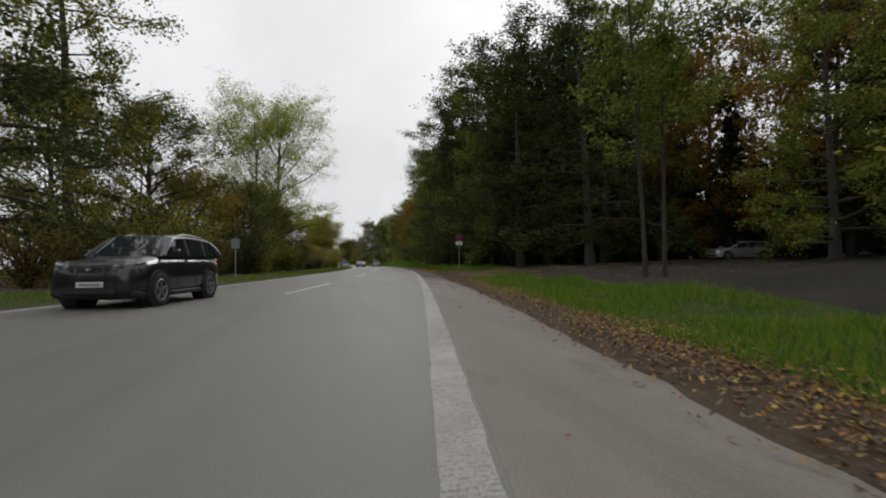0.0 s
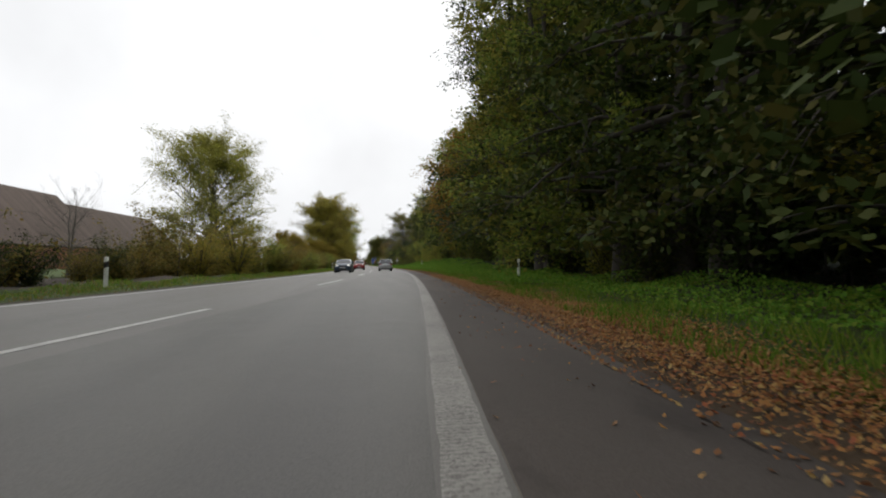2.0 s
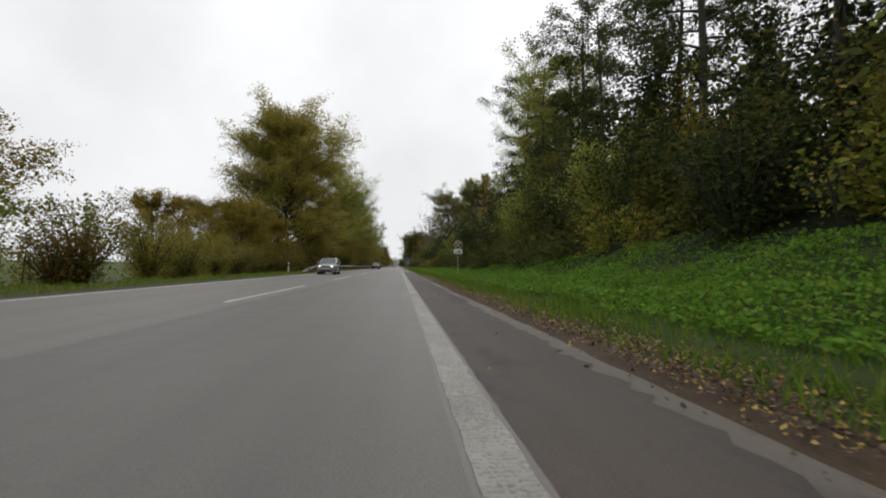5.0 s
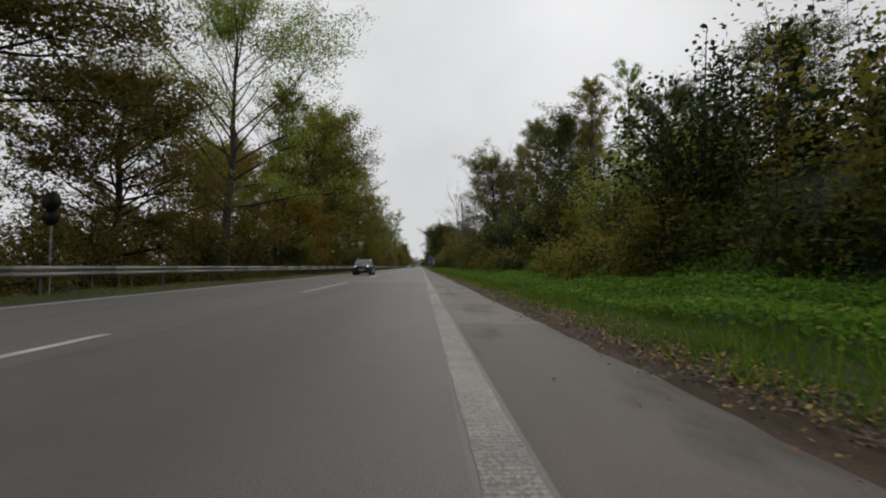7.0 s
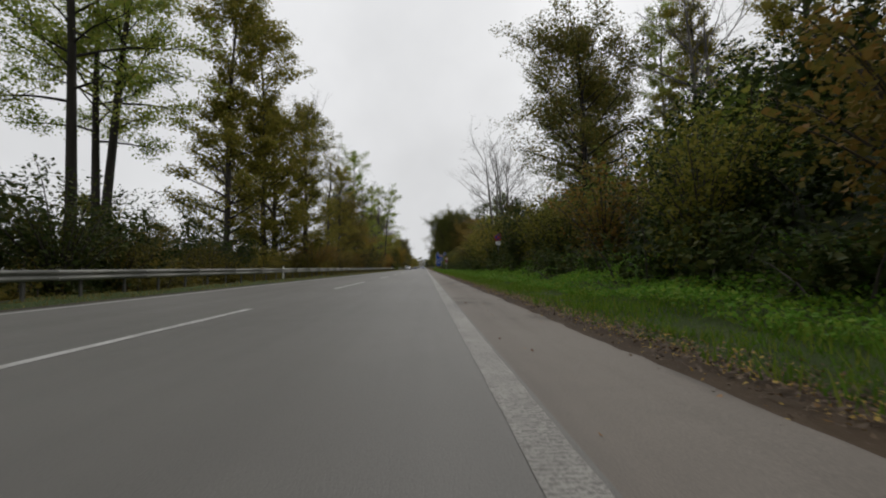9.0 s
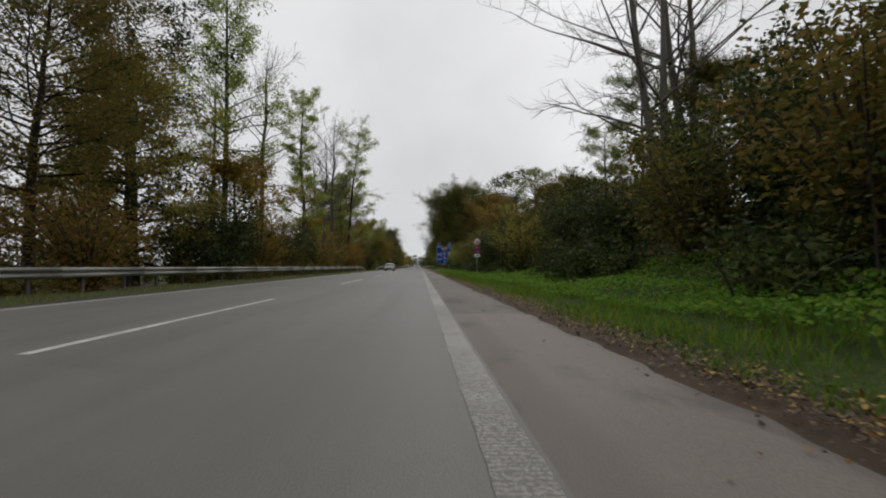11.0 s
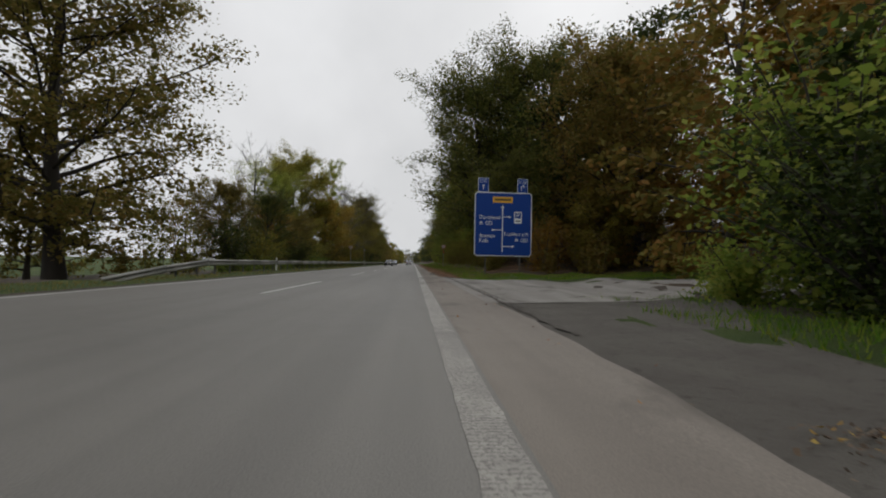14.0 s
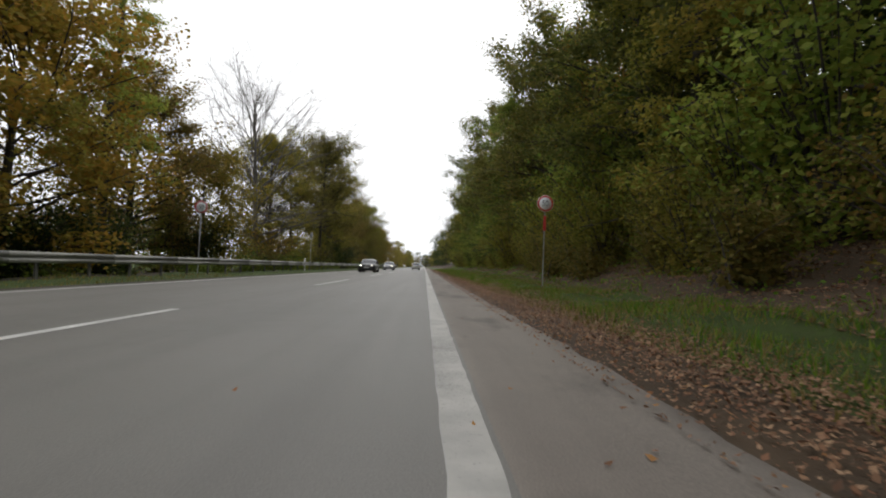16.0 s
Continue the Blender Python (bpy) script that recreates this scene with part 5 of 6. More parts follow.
def stopping_sign(ob, z, r, ring, arrows=False):
    d = part("sign_face", disc(r, 0.012, -0.045), SIGN_BLUE, ob, "round blue no-stopping sign", Matrix.Translation((0, 0, z)))
    part("red_ring", disc(r * 0.98, 0.004, -0.050, r * 0.79), ring, d, "ring")
    part("cross", bar(r * 1.6, r * 0.2, -0.049, 0, 0, 45), ring, d)
    part("cross", bar(r * 1.6, r * 0.2, -0.0515, 0, 0, -45), ring, d)
    if arrows:
        for s in (1, -1):
            part("arrow", bar(r * 0.5, r * 0.07, -0.053, 0, s * r * 0.5), SIGN_WHITE, d)
            part("arrow", bar(r * 0.2, r * 0.06, -0.053, -s * r * 0.2, s * r * 0.55, -45 * s), SIGN_WHITE, d)
            part("arrow", bar(r * 0.2, r * 0.06, -0.0535, -s * r * 0.2, s * r * 0.45, 45 * s), SIGN_WHITE, d)


def small_plate(ob, z, w, h, bars=1):
    d = part("sign_plate", plate(w, h, 0.01, -0.045, 0, 0, 0.03), SIGN_WHITE, ob, "white supplementary plate", Matrix.Translation((0, 0, z)))
    part("pictogram", bar(w * 0.62, h * 0.08, -0.0475, -0.02, -h * 0.22), BLACK, d)
    part("pictogram", bar(w * 0.28, h * 0.25, -0.0475, w * 0.12, 0.0), BLACK, d)


def sign_at(y, off, label, name="traffic_sign", turn=0.0):
    return thing(name, label, "traffic sign", "traffic signs", Matrix.Translation(at(y, off, -0.05)) @ Matrix.Rotation(radians(-heading(y) + turn), 4, "Z"))


RING_FADED = plain("faded_yellow_ring", (0.50, 0.40, 0.14), 0.5)
s = sign_at(-101.5, 4.1, "no-stopping sign with a white plate on a grey pole")
sign_pole(s, 3.55)
stopping_sign(s, 3.28, 0.34, SIGN_RED)
small_plate(s, 2.72, 0.68, 0.36)
s = sign_at(1.05, 3.17, "faded no-stopping sign with a white plate on a grey pole")
sign_pole(s, 2.7)
stopping_sign(s, 2.36, 0.30, RING_FADED)
small_plate(s, 1.90, 0.60, 0.33)
s = sign_at(104.3, 5.55, "faded no-stopping sign with a white plate on a pole")
sign_pole(s, 3.34)
stopping_sign(s, 2.96, 0.36, SIGN_RED)
small_plate(s, 2.39, 0.5, 0.32)
s = sign_at(144.9, 3.76, "speed limit and no-stopping signs stacked on one pole")
sign_pole(s, 3.17)
limit_sign(s, 2.85, 0.30)
stopping_sign(s, 2.20, 0.30, SIGN_RED, True)
small_plate(s, 1.73, 0.48, 0.26)
s = sign_at(227.8, 4.1, "round speed limit sign on a thin pole with a red strip")
sign_pole(s, 3.6, 0.025)
limit_sign(s, 3.55, 0.345)
part("strip", plate(0.11, 0.62, 0.01, -0.04, 0, 2.72), SIGN_RED, s, "faded red strip")
s = sign_at(231.0, -10.4, "round speed limit sign above the guard rail")
sign_pole(s, 3.6)
limit_sign(s, 3.51, 0.33)
s = sign_at(245.4, -10.4, "small round sign on a pole behind the guard rail")
sign_pole(s, 3.7, 0.025)
part("sign_back", disc(0.3, 0.012, -0.04), SIGN_BACK, s, "", Matrix.Translation((0, 0, 3.59)) @ Matrix.Diagonal((0.45, 1, 1, 1)))
s = sign_at(36.4, -11.0, "dark sign seen from behind on a pole beside the guard rail")
sign_pole(s, 3.4)
part("sign_back", disc(0.32, 0.012, -0.04), BLACK, s, "dark back of a round sign", Matrix.Translation((0, 0, 3.1)))
part("sign_back", disc(0.28, 0.012, -0.04), BLACK, s, "dark back of a round sign", Matrix.Translation((0, 0, 2.6)))
s = sign_at(-110.5, -10.2, "grey sign seen edge-on on a steel pole")
sign_pole(s, 2.6, 0.035)
part("sign_back", plate(0.5, 0.6, 0.012, -0.04, 0.0, 2.2, 0.03), SIGN_BACK, s)

# large direction sign
SX0, SX1, SZ0, SZ1 = 3.54 * U, 7.32 * U, 1.28 * U, 5.46 * U
W, Hh = SX1 - SX0, SZ1 - SZ0
big = thing("direction_sign", "large blue motorway direction sign with white border on steel posts", "traffic sign", "traffic signs", Matrix.Translation(((SX0 + SX1) / 2, float(along(199.6)) * U, at(199.6, 5.4).z)))
zb = SZ0 - at(199.6, 5.4).z
for x in (-W * 0.3, W * 0.3):
    part("post", tube(0.05, 0.05, zb + Hh * 0.97, 12, (x, 0.10, 0)), STEEL_DARK, big, "dark steel post")
board = part("board", plate(W, Hh, 0.03, 0, 0, 0, 0.12), SIGN_WHITE, big, "white bordered board", Matrix.Translation((0, 0, zb + Hh / 2)))
part("field", plate(W - 0.12, Hh - 0.12, 0.006, -0.008, 0, 0, 0.09), SIGN_BLUE, board, "blue field")


def on_board(u, v):
    """From the board's share across and down to its own metres."""
    return (u - 0.5) * W, (0.5 - v) * Hh


def board_bar(u0, v0, u1, v1, wide, material=SIGN_WHITE, name="arrow", lift=0.0):
    (x0, z0), (x1, z1) = on_board(u0, v0), on_board(u1, v1)
    ln = math.hypot(x1 - x0, z1 - z0)
    part(name, bar(ln, wide, -0.011 - lift, (x0 + x1) / 2, (z0 + z1) / 2, -math.degrees(math.atan2(z1 - z0, x1 - x0))), material, board)


def arrow_head(u, v, way, size):
    x, z = on_board(u, v)
    dx, dz = {"up": (0, 1), "left": (-1, 0), "right": (1, 0)}[way]
    bm = bmesh.new()
    pts = [(x + dx * size, z + dz * size), (x - dz * size * 0.75, z + dx * size * 0.75), (x + dz * size * 0.75, z - dx * size * 0.75)]
    vs = [bm.verts.new((a, -0.0135, b)) for a, b in pts]
    f = bm.faces.new(vs)
    bmesh.ops.recalc_face_normals(bm, faces=[f])
    part("arrow", bm, SIGN_WHITE, board)


board_bar(0.487, 0.94, 0.487, 0.24, 0.07)
arrow_head(0.487, 0.24, "up", 0.17)
board_bar(0.487, 0.385, 0.60, 0.385, 0.06, lift=0.003)
arrow_head(0.60, 0.385, "right", 0.15)
board_bar(0.487, 0.59, 0.33, 0.59, 0.06, lift=0.003)
arrow_head(0.33, 0.59, "left", 0.15)
board_bar(0.487, 0.845, 0.66, 0.845, 0.06, lift=0.003)
arrow_head(0.66, 0.845, "right", 0.15)
for text, u, v, sz in (("Dortmund", 0.265, 0.395, 0.42), ("Bremen", 0.225, 0.685, 0.42), ("K\u00f6ln", 0.165, 0.76, 0.42), ("Frankfurt a.M.", 0.735, 0.655, 0.38)):
    x, z = on_board(u, v)
    letters(text, sz, SIGN_WHITE, board, Matrix.Translation((x, -0.012, z)), "lettering", 0.88)
for u, v in ((0.25, 0.485), (0.87, 0.745)):
    x, z = on_board(u, v)
    fr = part("number_box", plate(0.52, 0.27, 0.003, -0.011, 0, 0, 0.05), SIGN_WHITE, board, "", Matrix.Translation((x, 0, z)))
    part("number_field", plate(0.46, 0.21, 0.003, -0.0135, 0, 0, 0.04), SIGN_BLUE, fr)
    letters("45", 0.235, SIGN_WHITE, fr, Matrix.Translation((0, -0.0145, 0)), "number")
for u, v in ((0.115, 0.485), (0.735, 0.745)):
    x, z = on_board(u, v)
    for s_, a in ((-0.055, 14), (0.055, -14)):
        part("motorway_symbol", bar(0.055, 0.24, -0.0125, x + s_, z, a), SIGN_WHITE, board)
    part("motorway_symbol", bar(0.26, 0.045, -0.0145, x, z + 0.04), SIGN_WHITE, board)
x, z = on_board(0.487, 0.115)
yel = part("name_panel", plate(W * 0.35, 0.44, 0.004, -0.012, 0, 0, 0.02), SIGN_YELLOW, board, "yellow panel", Matrix.Translation((x, 0, z)))
part("bar", bar(W * 0.29, 0.16, -0.014, 0, 0), plain("dark_panel_lettering", (0.10, 0.06, 0.01), 0.5), yel, "dark unreadable writing")
x, z = on_board(0.757, 0.39)
park = part("parking_panel", plate(0.57, 0.88, 0.004, -0.012, 0, 0, 0.03), SIGN_WHITE, board, "white parking panel", Matrix.Translation((x, 0, z)))
part("parking_field", plate(0.44, 0.44, 0.003, -0.0145, 0, 0.16), SIGN_BLUE, park)
letters("P", 0.49, SIGN_WHITE, park, Matrix.Translation((0, -0.0155, 0.16)), "letter")
part("pictogram", bar(0.34, 0.07, -0.014, 0, -0.27), BLACK, park)
for u0, text, way in ((0.102, "U 43", "up"), (0.786, "U 10", "turn")):
    x = (u0 + 0.045 - 0.5) * W
    tag = part("detour_plate", plate(0.78, 1.06, 0.02, 0.004, 0, 0, 0.03), SIGN_WHITE, board, "small blue detour plate", Matrix.Translation((x, 0, Hh / 2 + 0.535)))
    part("detour_field", plate(0.73, 1.01, 0.004, -0.002, 0, 0, 0.03), SIGN_BLUE, tag)
    letters(text, 0.34, SIGN_WHITE, tag, Matrix.Translation((0, -0.004, 0.28)), "number", 0.8)
    part("arrow", bar(0.05, 0.36, -0.004, 0 if way == "up" else -0.08, -0.18), SIGN_WHITE, tag)
    for a in (-1, 1):
        part("arrow", bar(0.05, 0.17, -0.0065, a * 0.05 if way == "up" else 0.08, -0.04 if way == "up" else -0.02 + a * 0.05, 40 * a if way == "up" else 90 - 45 * a), SIGN_WHITE, tag)
    if way != "up":
        part("arrow", bar(0.2, 0.05, -0.007, 0.0, -0.02), SIGN_WHITE, tag)


# ---- cars ----
TYRE = plain("tyre_rubber", (0.018, 0.018, 0.018), 0.8)
ALLOY = plain("alloy_rim", (0.32, 0.33, 0.34), 0.3, 0.8)
TRIM = plain("dark_trim", (0.02, 0.02, 0.022), 0.55)
CHROME = plain("bright_metal", (0.62, 0.63, 0.64), 0.15, 0.95)
GLASS = glass("tinted_glass")
LAMP_ON = lit("lit_headlamp", (1.0, 0.97, 0.9), 1.2)
LAMP = plain("clear_lamp", (0.34, 0.35, 0.36), 0.08, 0.5)
TAIL = plain("red_tail_lamp", (0.32, 0.012, 0.015), 0.15)
PLATE = plain("plate_white", (0.62, 0.63, 0.62), 0.5)
PLATE_BAR = plain("plate_grey_bar", (0.25, 0.25, 0.26), 0.5)


def paint(name, c, metal=0.35):
    m, n, l, b = node_mat(name, 0.28, metal, 0.5)
    v = coords(n, l)
    dust = noise_tex(n, l, v, 3.0, 5)
    l.new(mix(n, l, ramp(n, l, dust, (0.4, (0, 0, 0)), (0.9, (0.15, 0.15, 0.15))), c, (0.12, 0.11, 0.10)), b.inputs["Base Color"])
    b.inputs["Coat Weight"].default_value, b.inputs["Coat Roughness"].default_value = 0.8, 0.06
    return m


def loft(rings, closed=True, caps=True):
    n = len(rings[0])
    V = [p for r in rings for p in r]
    F = []
    for i in range(len(rings) - 1):
        for k in range(n if closed else n - 1):
            k2 = (k + 1) % n
            F.append((i * n + k, i * n + k2, (i + 1) * n + k2, (i + 1) * n + k))
    if caps:
        F += [tuple(range(n - 1, -1, -1)), tuple(range((len(rings) - 1) * n, len(rings) * n))]
    return V, F


def ring_at(y, zb, zt, w, n=24, p=0.42, tuck=0.0):
    out = []
    for i in range(n):
        a = 2 * math.pi * i / n
        c, s = math.cos(a), math.sin(a)
        z = (zb + zt) / 2 + (zt - zb) / 2 * math.copysign(abs(s) ** p, s)
        x = w * math.copysign(abs(c) ** p, c)
        x *= 1 - tuck * max(0.0, (z - zb) / (zt - zb) - 0.55)
        out.append((x, y, z))
    return out


def car(name, label, body_paint, L, Wd, Ht, belt, hood, style, m, lights=True, wheel_r=0.33, group="cars on the road", clear=0.20):
    """A car facing +y, standing on z = 0. style: suv, hatch, saloon or van."""
    ob = thing(name, label, "car", group, m)
    h, w = L / 2, Wd / 2
    cowl = {"suv": 0.40, "hatch": 0.42, "saloon": 0.24, "van": 0.46}[style] * h
    tail_drop = belt - (0.05 if style == "saloon" else 0.0)
    st = [(h, 0.36, hood - 0.20, w * 0.74), (h - 0.05, 0.26, hood - 0.10, w * 0.86), (h - 0.22, clear, hood - 0.03, w * 0.955), (h - 0.55, clear, hood, w * 0.985), (cowl + 0.35, clear, hood + (belt - hood) * 0.75, w), (cowl, clear, belt, w),
          (0, clear, belt + 0.01, w), (-h * 0.5, clear, belt + 0.02, w), (-h + 0.5, clear, belt, w * 0.99), (-h + 0.2, clear + 0.02, tail_drop, w * 0.96), (-h + 0.05, 0.30, tail_drop - 0.06, w * 0.90), (-h, 0.40, tail_drop - 0.2, w * 0.80)]
    V, F = loft([ring_at(*s_, tuck=0.10) for s_ in st])
    part("body", mesh("body", V, F, body_paint, True), None, ob)
    # sill and bumper cladding
    sill = [(h - 0.10, 0.24, 0.40, w * 0.90), (h - 0.3, clear - 0.02, 0.36, w * 0.965), (0, clear - 0.02, 0.33, w * 1.004), (-h + 0.3, clear - 0.02, 0.36, w * 0.975), (-h + 0.06, 0.26, 0.46, w * 0.91)]
    V, F = loft([ring_at(*s_) for s_ in sill])
    part("sill", mesh("sill", V, F, TRIM if style in ("suv", "van") else body_paint, True), None, ob, "lower cladding")
    # glasshouse
    roof_a, roof_b, rear, drop = {"suv": (0.06, -0.78, -0.955, 0.13), "hatch": (0.04, -0.78, -0.955, 0.13), "saloon": (-0.04, -0.46, -0.80, 0.09), "van": (0.16, -0.84, -0.985, 0.08)}[style]
    gs = [(cowl + 0.12, belt, belt - 0.02)]
    for q in range(7):
        f = q / 6
        gs.append((h * (roof_a + 0.10) * (1 - f) + roof_b * h * f, belt, Ht - 0.11 * (1 - f) ** 3 - drop * f ** 2.2))
    gs += [((roof_b * 0.6 + rear * 0.4) * h, belt, Ht - drop - (Ht - drop - belt) * 0.34), (rear * h, belt, belt + 0.02)]
    rings = []
    for y, zb, zt in gs:
        f = (zt - zb) / (Ht - belt)
        wt = w * (0.93 - 0.19 * max(0.0, f))
        rings.append([(-w * 0.93, y, zb - 0.04), (-wt - 0.01, y, zt - 0.09 * f), (-wt + 0.05, y, zt - 0.03 * f), (-wt + 0.20, y, zt), (wt - 0.20, y, zt), (wt - 0.05, y, zt - 0.03 * f), (wt + 0.01, y, zt - 0.09 * f), (w * 0.93, y, zb - 0.04)])
    n, last = 8, len(rings) - 1
    V = [p for r in rings for p in r]
    gl, rf = [], []
    for i in range(last):
        for k in range(7):
            q = (i * n + k, i * n + k + 1, (i + 1) * n + k + 1, (i + 1) * n + k)
            (rf if 1 <= k <= 5 and 1 <= i <= 6 else gl).append(q)
    part("window_glass", mesh("window_glass", V, gl, GLASS), None, ob, "tinted windows")
    rm = [(x, y, z + 0.004) for x, y, z in V]
    part("roof", mesh("roof", rm, rf, body_paint, True), None, ob)
    for s_ in (-1, 1):
        k = 1 if s_ < 0 else 6
        VV, FF = [], []
        line = [np.array(r[k]) for r in rings]
        add_tube(VV, FF, line, (0.03, 0.03) + (0.026,) * 6 + (0.07, 0.08), 6)
        part("pillar", mesh("pillar", np.concatenate(VV), np.array(FF), body_paint, True), None, ob, "painted roof pillars")
        for yy in (-0.08 * h, -0.52 * h):
            f = np.interp(yy, [roof_b * h, roof_a * h], [0, 1])
            VV, FF = [], []
            add_tube(VV, FF, [np.array((s_ * w * 0.935, yy, belt)), np.array((s_ * (w * 0.74 + 0.02), yy - 0.06, Ht - 0.16))], (0.04, 0.035), 6)
            part("pillar", mesh("pillar", np.concatenate(VV), np.array(FF), TRIM, True), None, ob, "dark door pillar")
        # mirror, handle, lamps
        part("mirror", box(0.20, 0.12, 0.13, 0.04, 3, (s_ * (w + 0.09), cowl - 0.12, belt + 0.08)), body_paint, ob)
        for yy in (0.02 * h, -0.42 * h):
            part("door_handle", box(0.03, 0.18, 0.03, 0.01, 2, (s_ * (w * 0.985), yy, belt - 0.13)), CHROME if style == "suv" else body_paint, ob)
            part("door_seam", box(0.008, 0.012, belt - 0.42, 0, 1, (s_ * (w + 0.001), yy + 0.35 * h * 0.55, (belt + 0.36) / 2)), TRIM, ob)
        lamp = box(0.42, 0.30, 0.15, 0.05, 3, (s_ * w * 0.68, h - 0.13, hood - 0.15))
        for v in lamp.verts:
            f = (abs(v.co.x) - w * 0.68) / 0.21
            v.co.z += 0.04 * f
            v.co.y -= 0.11 * max(0.0, f + 0.4) ** 2
        hl = part("headlight", lamp, LAMP, ob, "clear swept headlight")
        part("bulb", box(0.13, 0.04, 0.06, 0.02, 2, (s_ * w * 0.64, h + 0.008, hood - 0.155)), LAMP_ON if lights else LAMP, hl, "lit lamp" if lights else "")
        part("tail_light", box(0.26 if style != "van" else 0.34, 0.24, 0.17, 0.04, 3, (s_ * w * 0.74, -h + 0.125, belt - 0.14)), TAIL, ob, "red tail light")
        part("fog_lamp", box(0.24, 0.06, 0.09, 0.02, 2, (s_ * w * 0.68, h - 0.045, 0.40)), TRIM, ob)
        for yy in (h - 0.82, -h + 0.80):
            arch = part("wheel_arch", tube(wheel_r + 0.07, wheel_r + 0.07, 0.30, 28), TRIM, ob, "", Matrix.Translation((s_ * (w - 0.145), yy, wheel_r + 0.01)) @ Matrix.Rotation(radians(90), 4, "Y") @ Matrix.Translation((0, 0, -0.15)))
            wheel = part("wheel", tube(wheel_r * 0.66, wheel_r * 0.66, 0.20, 28), TRIM, ob, "", Matrix.Translation((s_ * (w - 0.085), yy, wheel_r)) @ Matrix.Rotation(radians(90 * s_), 4, "Y") @ Matrix.Translation((0, 0, -0.10)))
            tv, tf = [], []
            ring_pts = [(wheel_r * 0.66, 0.0), (wheel_r * 0.93, 0.0), (wheel_r, 0.03), (wheel_r, 0.18), (wheel_r * 0.93, 0.215), (wheel_r * 0.66, 0.215)]
            tv = [(r * math.cos(a), r * math.sin(a), z) for r, z in ring_pts for a in (2 * math.pi * i / 32 for i in range(32))]
            for q in range(6):
                q2 = (q + 1) % 6
                tf += [(q * 32 + i, q * 32 + (i + 1) % 32, q2 * 32 + (i + 1) % 32, q2 * 32 + i) for i in range(32)]
            part("tyre", mesh("tyre", tv, tf, TYRE, True), None, wheel)
            for sp in range(5):
                bm = box(wheel_r * 0.62, 0.055, 0.03, 0.012, 2, (wheel_r * 0.33, 0, 0.205))
                bmesh.ops.rotate(bm, cent=(0, 0, 0), matrix=Matrix.Rotation(sp * 2 * math.pi / 5, 3, "Z"), verts=bm.verts)
                part("spoke", bm, ALLOY, wheel)
            part("rim", disc_ring(wheel_r * 0.67, wheel_r * 0.58, 0.19, 0.218), ALLOY, wheel)
    part("grille", box(w * 0.95, 0.06, 0.17, 0.03, 2, (0, h - 0.025, hood - 0.22)), TRIM, ob, "dark grille")
    part("badge", box(0.14, 0.02, 0.11, 0.04, 3, (0, h + 0.010, hood - 0.20)), CHROME, ob)
    part("air_intake", box(w * 1.15, 0.08, 0.17, 0.04, 2, (0, h - 0.02, 0.37)), TRIM, ob)
    if style == "suv":
        for s_ in (-1, 1):
            part("grille_trim", box(0.035, 0.03, 0.22, 0.012, 2, (s_ * w * 0.30, h + 0.012, hood - 0.22)), CHROME, ob, "bright grille trim")
    for yy, zz in ((h + 0.012, 0.50), (-h - 0.012, 0.80 if style != "saloon" else 0.70)):
        pl = part("number_plate", box(0.52, 0.015, 0.11, 0.006, 1, (0, yy, zz)), PLATE, ob, "white number plate")
        part("bar", box(0.40, 0.006, 0.05, 0, 1, (0, yy + math.copysign(0.009, yy), zz)), PLATE_BAR, pl)
    part("rear_bumper", box(w * 1.7, 0.14, 0.20, 0.06, 3, (0, -h + 0.06, 0.50)), TRIM if style == "suv" else body_paint, ob)
    part("wiper", box(0.5, 0.02, 0.02, 0, 1, (0.2, cowl + 0.02, belt + 0.05)), TRIM, ob)
    if style in ("suv", "van"):
        for s_ in (-1, 1):
            VV, FF = [], []
            k = 2 if s_ < 0 else 5
            rail = [np.array(rings[i][k]) + (0, 0, 0.035 if 2 < i < 7 else -0.01) for i in range(2, 8)]
            add_tube(VV, FF, rail, (0.016,) * len(rail), 6)
            part("roof_rail", mesh("roof_rail", np.concatenate(VV), np.array(FF), ALLOY if style == "suv" else TRIM, True), None, ob, "bright roof rail" if style == "suv" else "")
    return ob


def disc_ring(r, r_in, z0, z1, sides=32):
    V = [(rr * math.cos(a), rr * math.sin(a), z) for rr, z in ((r, z0), (r, z1), (r_in, z1), (r_in, z0)) for a in (2 * math.pi * i / sides for i in range(sides))]
    F = []
    for q in range(4):
        q2 = (q + 1) % 4
        F += [(q * sides + i, q * sides + (i + 1) % sides, q2 * sides + (i + 1) % sides, q2 * sides + i) for i in range(sides)]
    return mesh("rim", V, F)


def on_road(y, off, oncoming):
    return Matrix.Translation(((float(bend(y)) + off) * U, float(along(y)) * U, 0.004)) @ Matrix.Rotation(radians(-heading(y) + (180 if oncoming else 0)), 4, "Z")


BLACK_PAINT, BLUE_PAINT = paint("black_car_paint", (0.008, 0.008, 0.011), 0.0), paint("dark_blue_car_paint", (0.02, 0.045, 0.085))
GREY_PAINT, SILVER_PAINT = paint("grey_car_paint", (0.34, 0.355, 0.37), 0.35), paint("silver_car_paint", (0.46, 0.47, 0.48), 0.55)
RED_PAINT, WHITE_PAINT = paint("red_car_paint", (0.30, 0.018, 0.02), 0.3), paint("white_car_paint", (0.62, 0.62, 0.61), 0.0)
car("suv", "dark compact SUV with chrome roof rails in the oncoming lane", BLACK_PAINT, 3.95, 1.80, 1.66, 1.10, 1.02, "suv", on_road(-123.7, -6.0, True), False, 0.35)
car("hatchback", "dark blue hatchback with lit headlights in the oncoming lane", BLUE_PAINT, 4.25, 1.79, 1.49, 0.98, 0.90, "hatch", on_road(-50.8, -6.0, True))
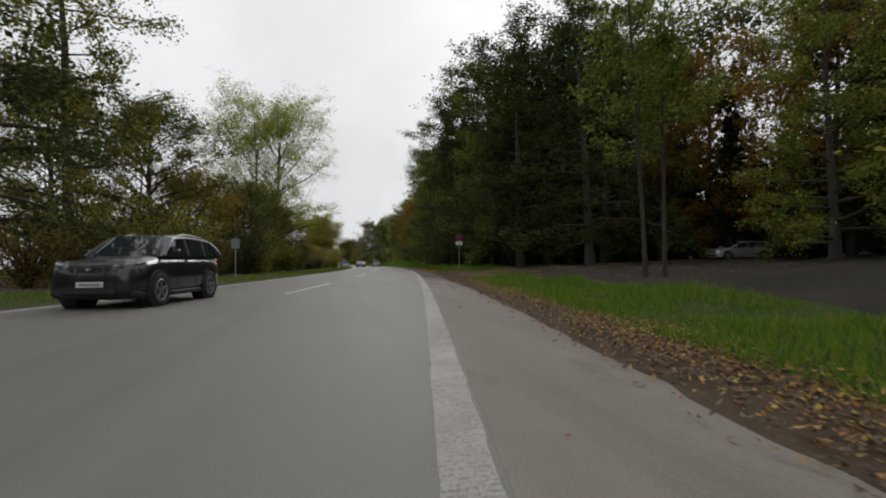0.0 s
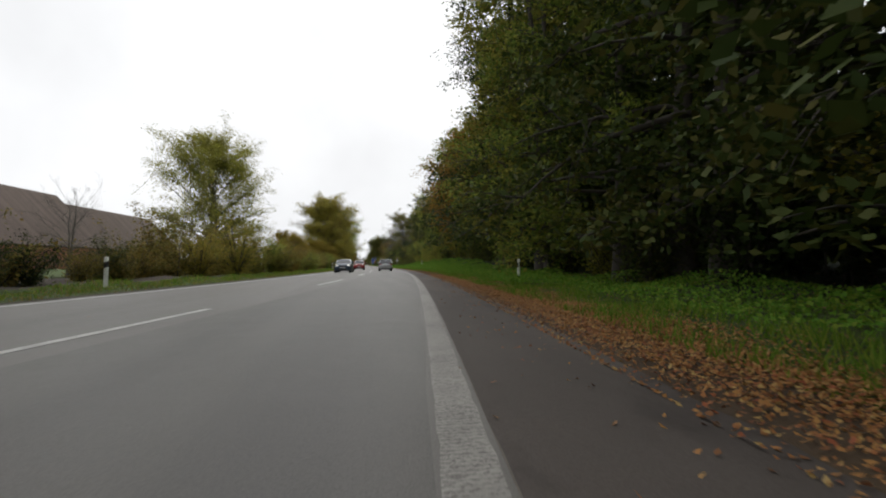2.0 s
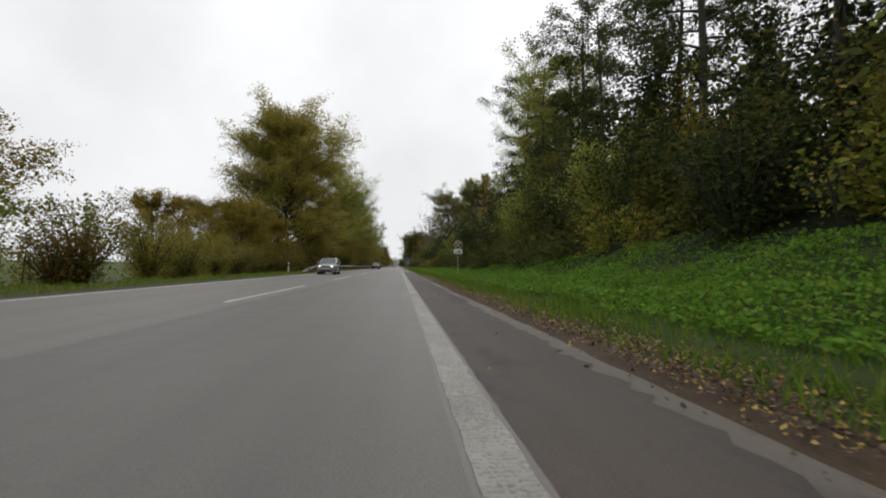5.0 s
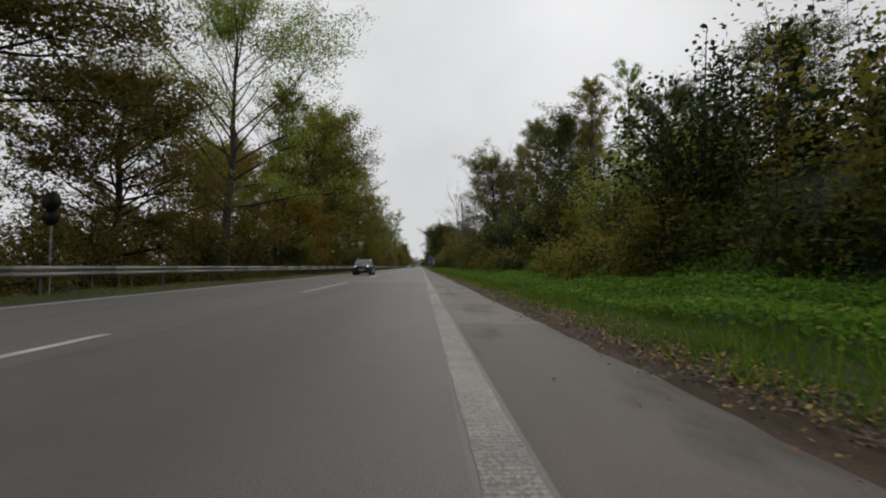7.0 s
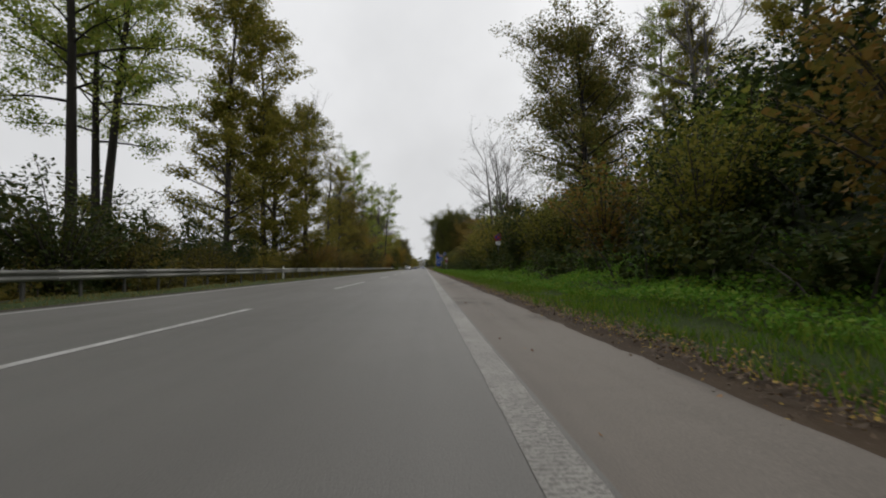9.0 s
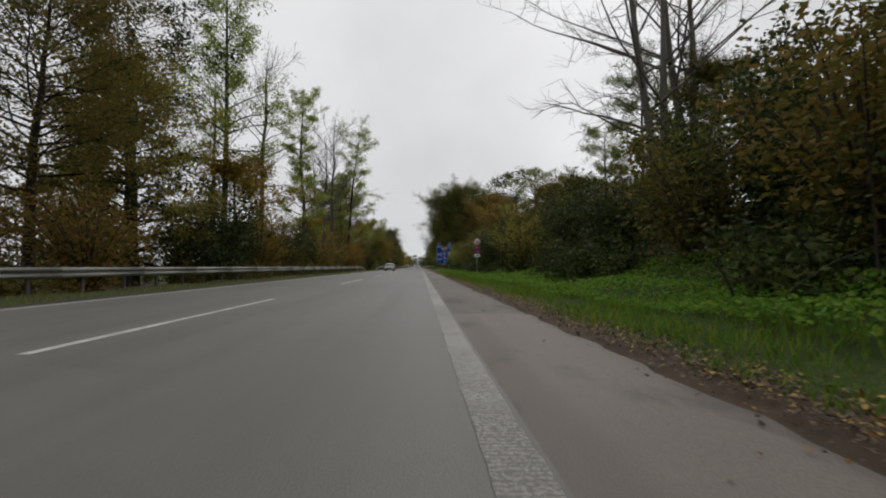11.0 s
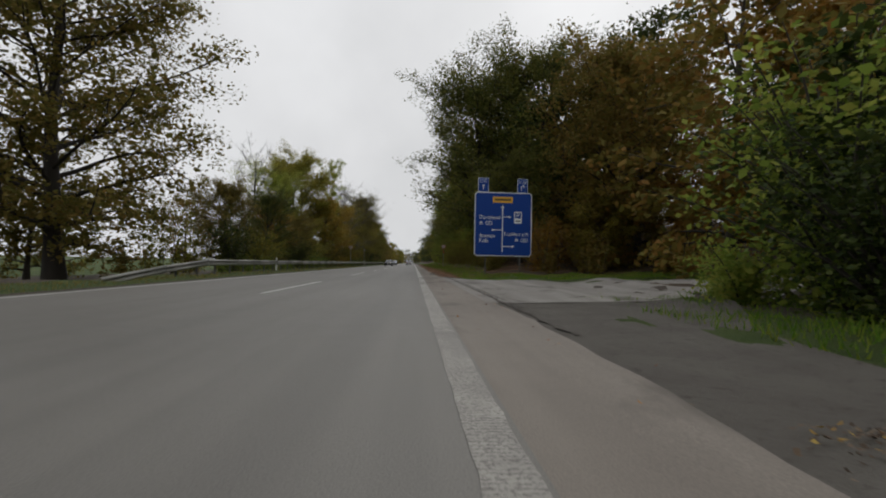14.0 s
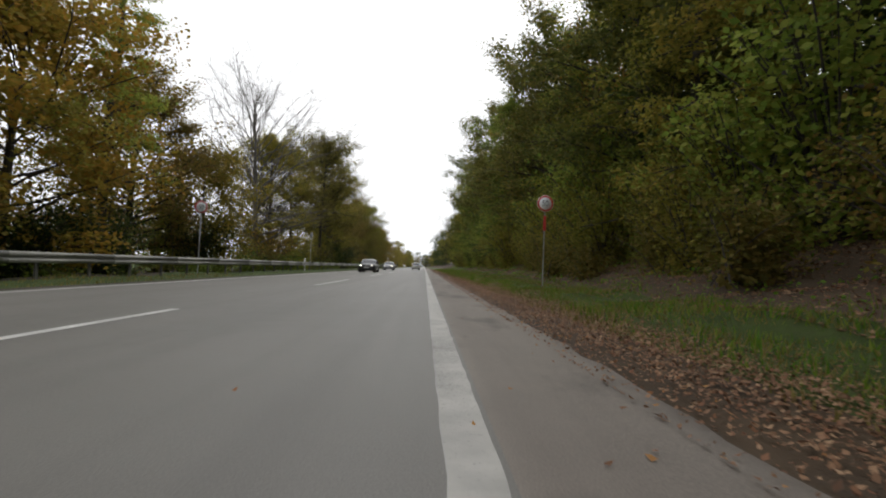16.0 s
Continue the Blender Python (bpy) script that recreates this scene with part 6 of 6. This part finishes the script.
car("minivan", "silver minivan seen from behind in the near lane", SILVER_PAINT, 4.53, 1.83, 1.66, 1.05, 0.98, "van", on_road(-41.6, -2.02, False), False)
car("suv", "red compact SUV with lit headlights in the oncoming lane", RED_PAINT, 4.45, 1.83, 1.62, 1.05, 0.98, "suv", on_road(-31.6, -5.55, True), True, 0.35)
car("hatchback", "grey small hatchback in the oncoming lane", GREY_PAINT, 3.86, 1.65, 1.55, 0.98, 0.89, "hatch", on_road(9.2, -6.1, True), True, 0.30)
car("suv", "black SUV in the oncoming lane", BLACK_PAINT, 4.10, 1.82, 1.60, 1.06, 0.98, "suv", on_road(57.8, -5.3, True), True, 0.36)
car("saloon_car", "silver saloon with lit headlights in the oncoming lane", SILVER_PAINT, 4.84, 1.85, 1.46, 0.94, 0.84, "saloon", on_road(177.5, -5.65, True), True, 0.33)
car("saloon_car", "black saloon with lit headlights in the oncoming lane", BLACK_PAINT, 4.7, 1.83, 1.46, 0.95, 0.86, "saloon", on_road(248.0, -5.6, True), True, 0.33)
car("hatchback", "dark grey hatchback with lit headlights in the oncoming lane", GREY_PAINT, 4.2, 1.78, 1.48, 0.96, 0.88, "hatch", on_road(266.0, -5.6, True), True, 0.31)
car("suv", "white SUV driving away in the near lane", WHITE_PAINT, 4.4, 1.82, 1.62, 1.05, 0.96, "suv", on_road(284.0, -2.0, False), False, 0.34)
parked = at(-112.5, 22.0)
car("hatchback", "silver car parked under the trees", SILVER_PAINT, 4.3, 1.78, 1.48, 0.96, 0.88, "hatch", Matrix.Translation(parked) @ Matrix.Rotation(radians(75), 4, "Z"), False, 0.31, "cars parked in the wood")


# ---- barn behind the hedge ----
def barn(cx, cy, length, half, eave, ridge, turn, label):
    ob = thing("barn", label, "house", "farm buildings", Matrix.Translation((cx, cy, 0)) @ Matrix.Rotation(radians(turn), 4, "Z"))
    for s_ in (-1, 1):
        part("wall", box(0.4, length, eave, 0, 1, (s_ * (half - 0.4), 0, eave / 2)), BRICK_WALL, ob)
        bm = bmesh.new()
        for y in (-0.2, 0.2):
            [bm.verts.new((x, s_ * (length / 2 - 0.25) + y, z)) for x, z in ((-half + 0.6, 0), (half - 0.6, 0), (half - 0.6, eave), (0, ridge - 0.35), (-half + 0.6, eave))]
        bm.verts.ensure_lookup_table()
        bm.faces.new(bm.verts[0:5])
        bm.faces.new(bm.verts[5:10][::-1])
        for i in range(5):
            j = (i + 1) % 5
            bm.faces.new((bm.verts[i], bm.verts[5 + i], bm.verts[5 + j], bm.verts[j]))
        bmesh.ops.recalc_face_normals(bm, faces=bm.faces[:])
        part("gable", bm, BRICK_WALL, ob)
        rf = part("roof", box(0.12, length + 0.6, math.hypot(half, ridge - eave), 0, 1), TILE, ob, "brown tiled roof slope", Matrix.Translation((s_ * half / 2, 0, (eave + ridge) / 2)) @ Matrix.Rotation(-s_ * math.atan2(half, ridge - eave), 4, "Y"))
        n = int(math.hypot(half, ridge - eave) / 0.36)
        cb = box(0.05, length + 0.64, 0.37, 0, 1)
        for v in cb.verts:
            if v.co.z < 0:
                v.co.x += s_ * 0.06
        me = bpy.data.meshes.new("tile_course")
        cb.to_mesh(me)
        cb.free()
        me.materials.append(TILE)
        for i in range(n):
            part("tile_course", me, None, rf, "", Matrix.Translation((s_ * 0.085, 0, (i - n / 2 + 0.5) * 0.36)))
    part("ridge_cap", tube(0.14, 0.14, length + 0.7, 10), TILE, ob, "", Matrix.Translation((0, -length / 2 - 0.35, ridge + 0.02)) @ Matrix.Rotation(radians(-90), 4, "X"))
    return ob


barn(-64.0, -46.0, 30, 9.5, 3.6, 13.6, -4, "long farm barn with a steep brown tiled roof")
barn(-61.0, -14.0, 30, 8.0, 3.4, 12.2, -4, "lower farm wing with a brown tiled roof")
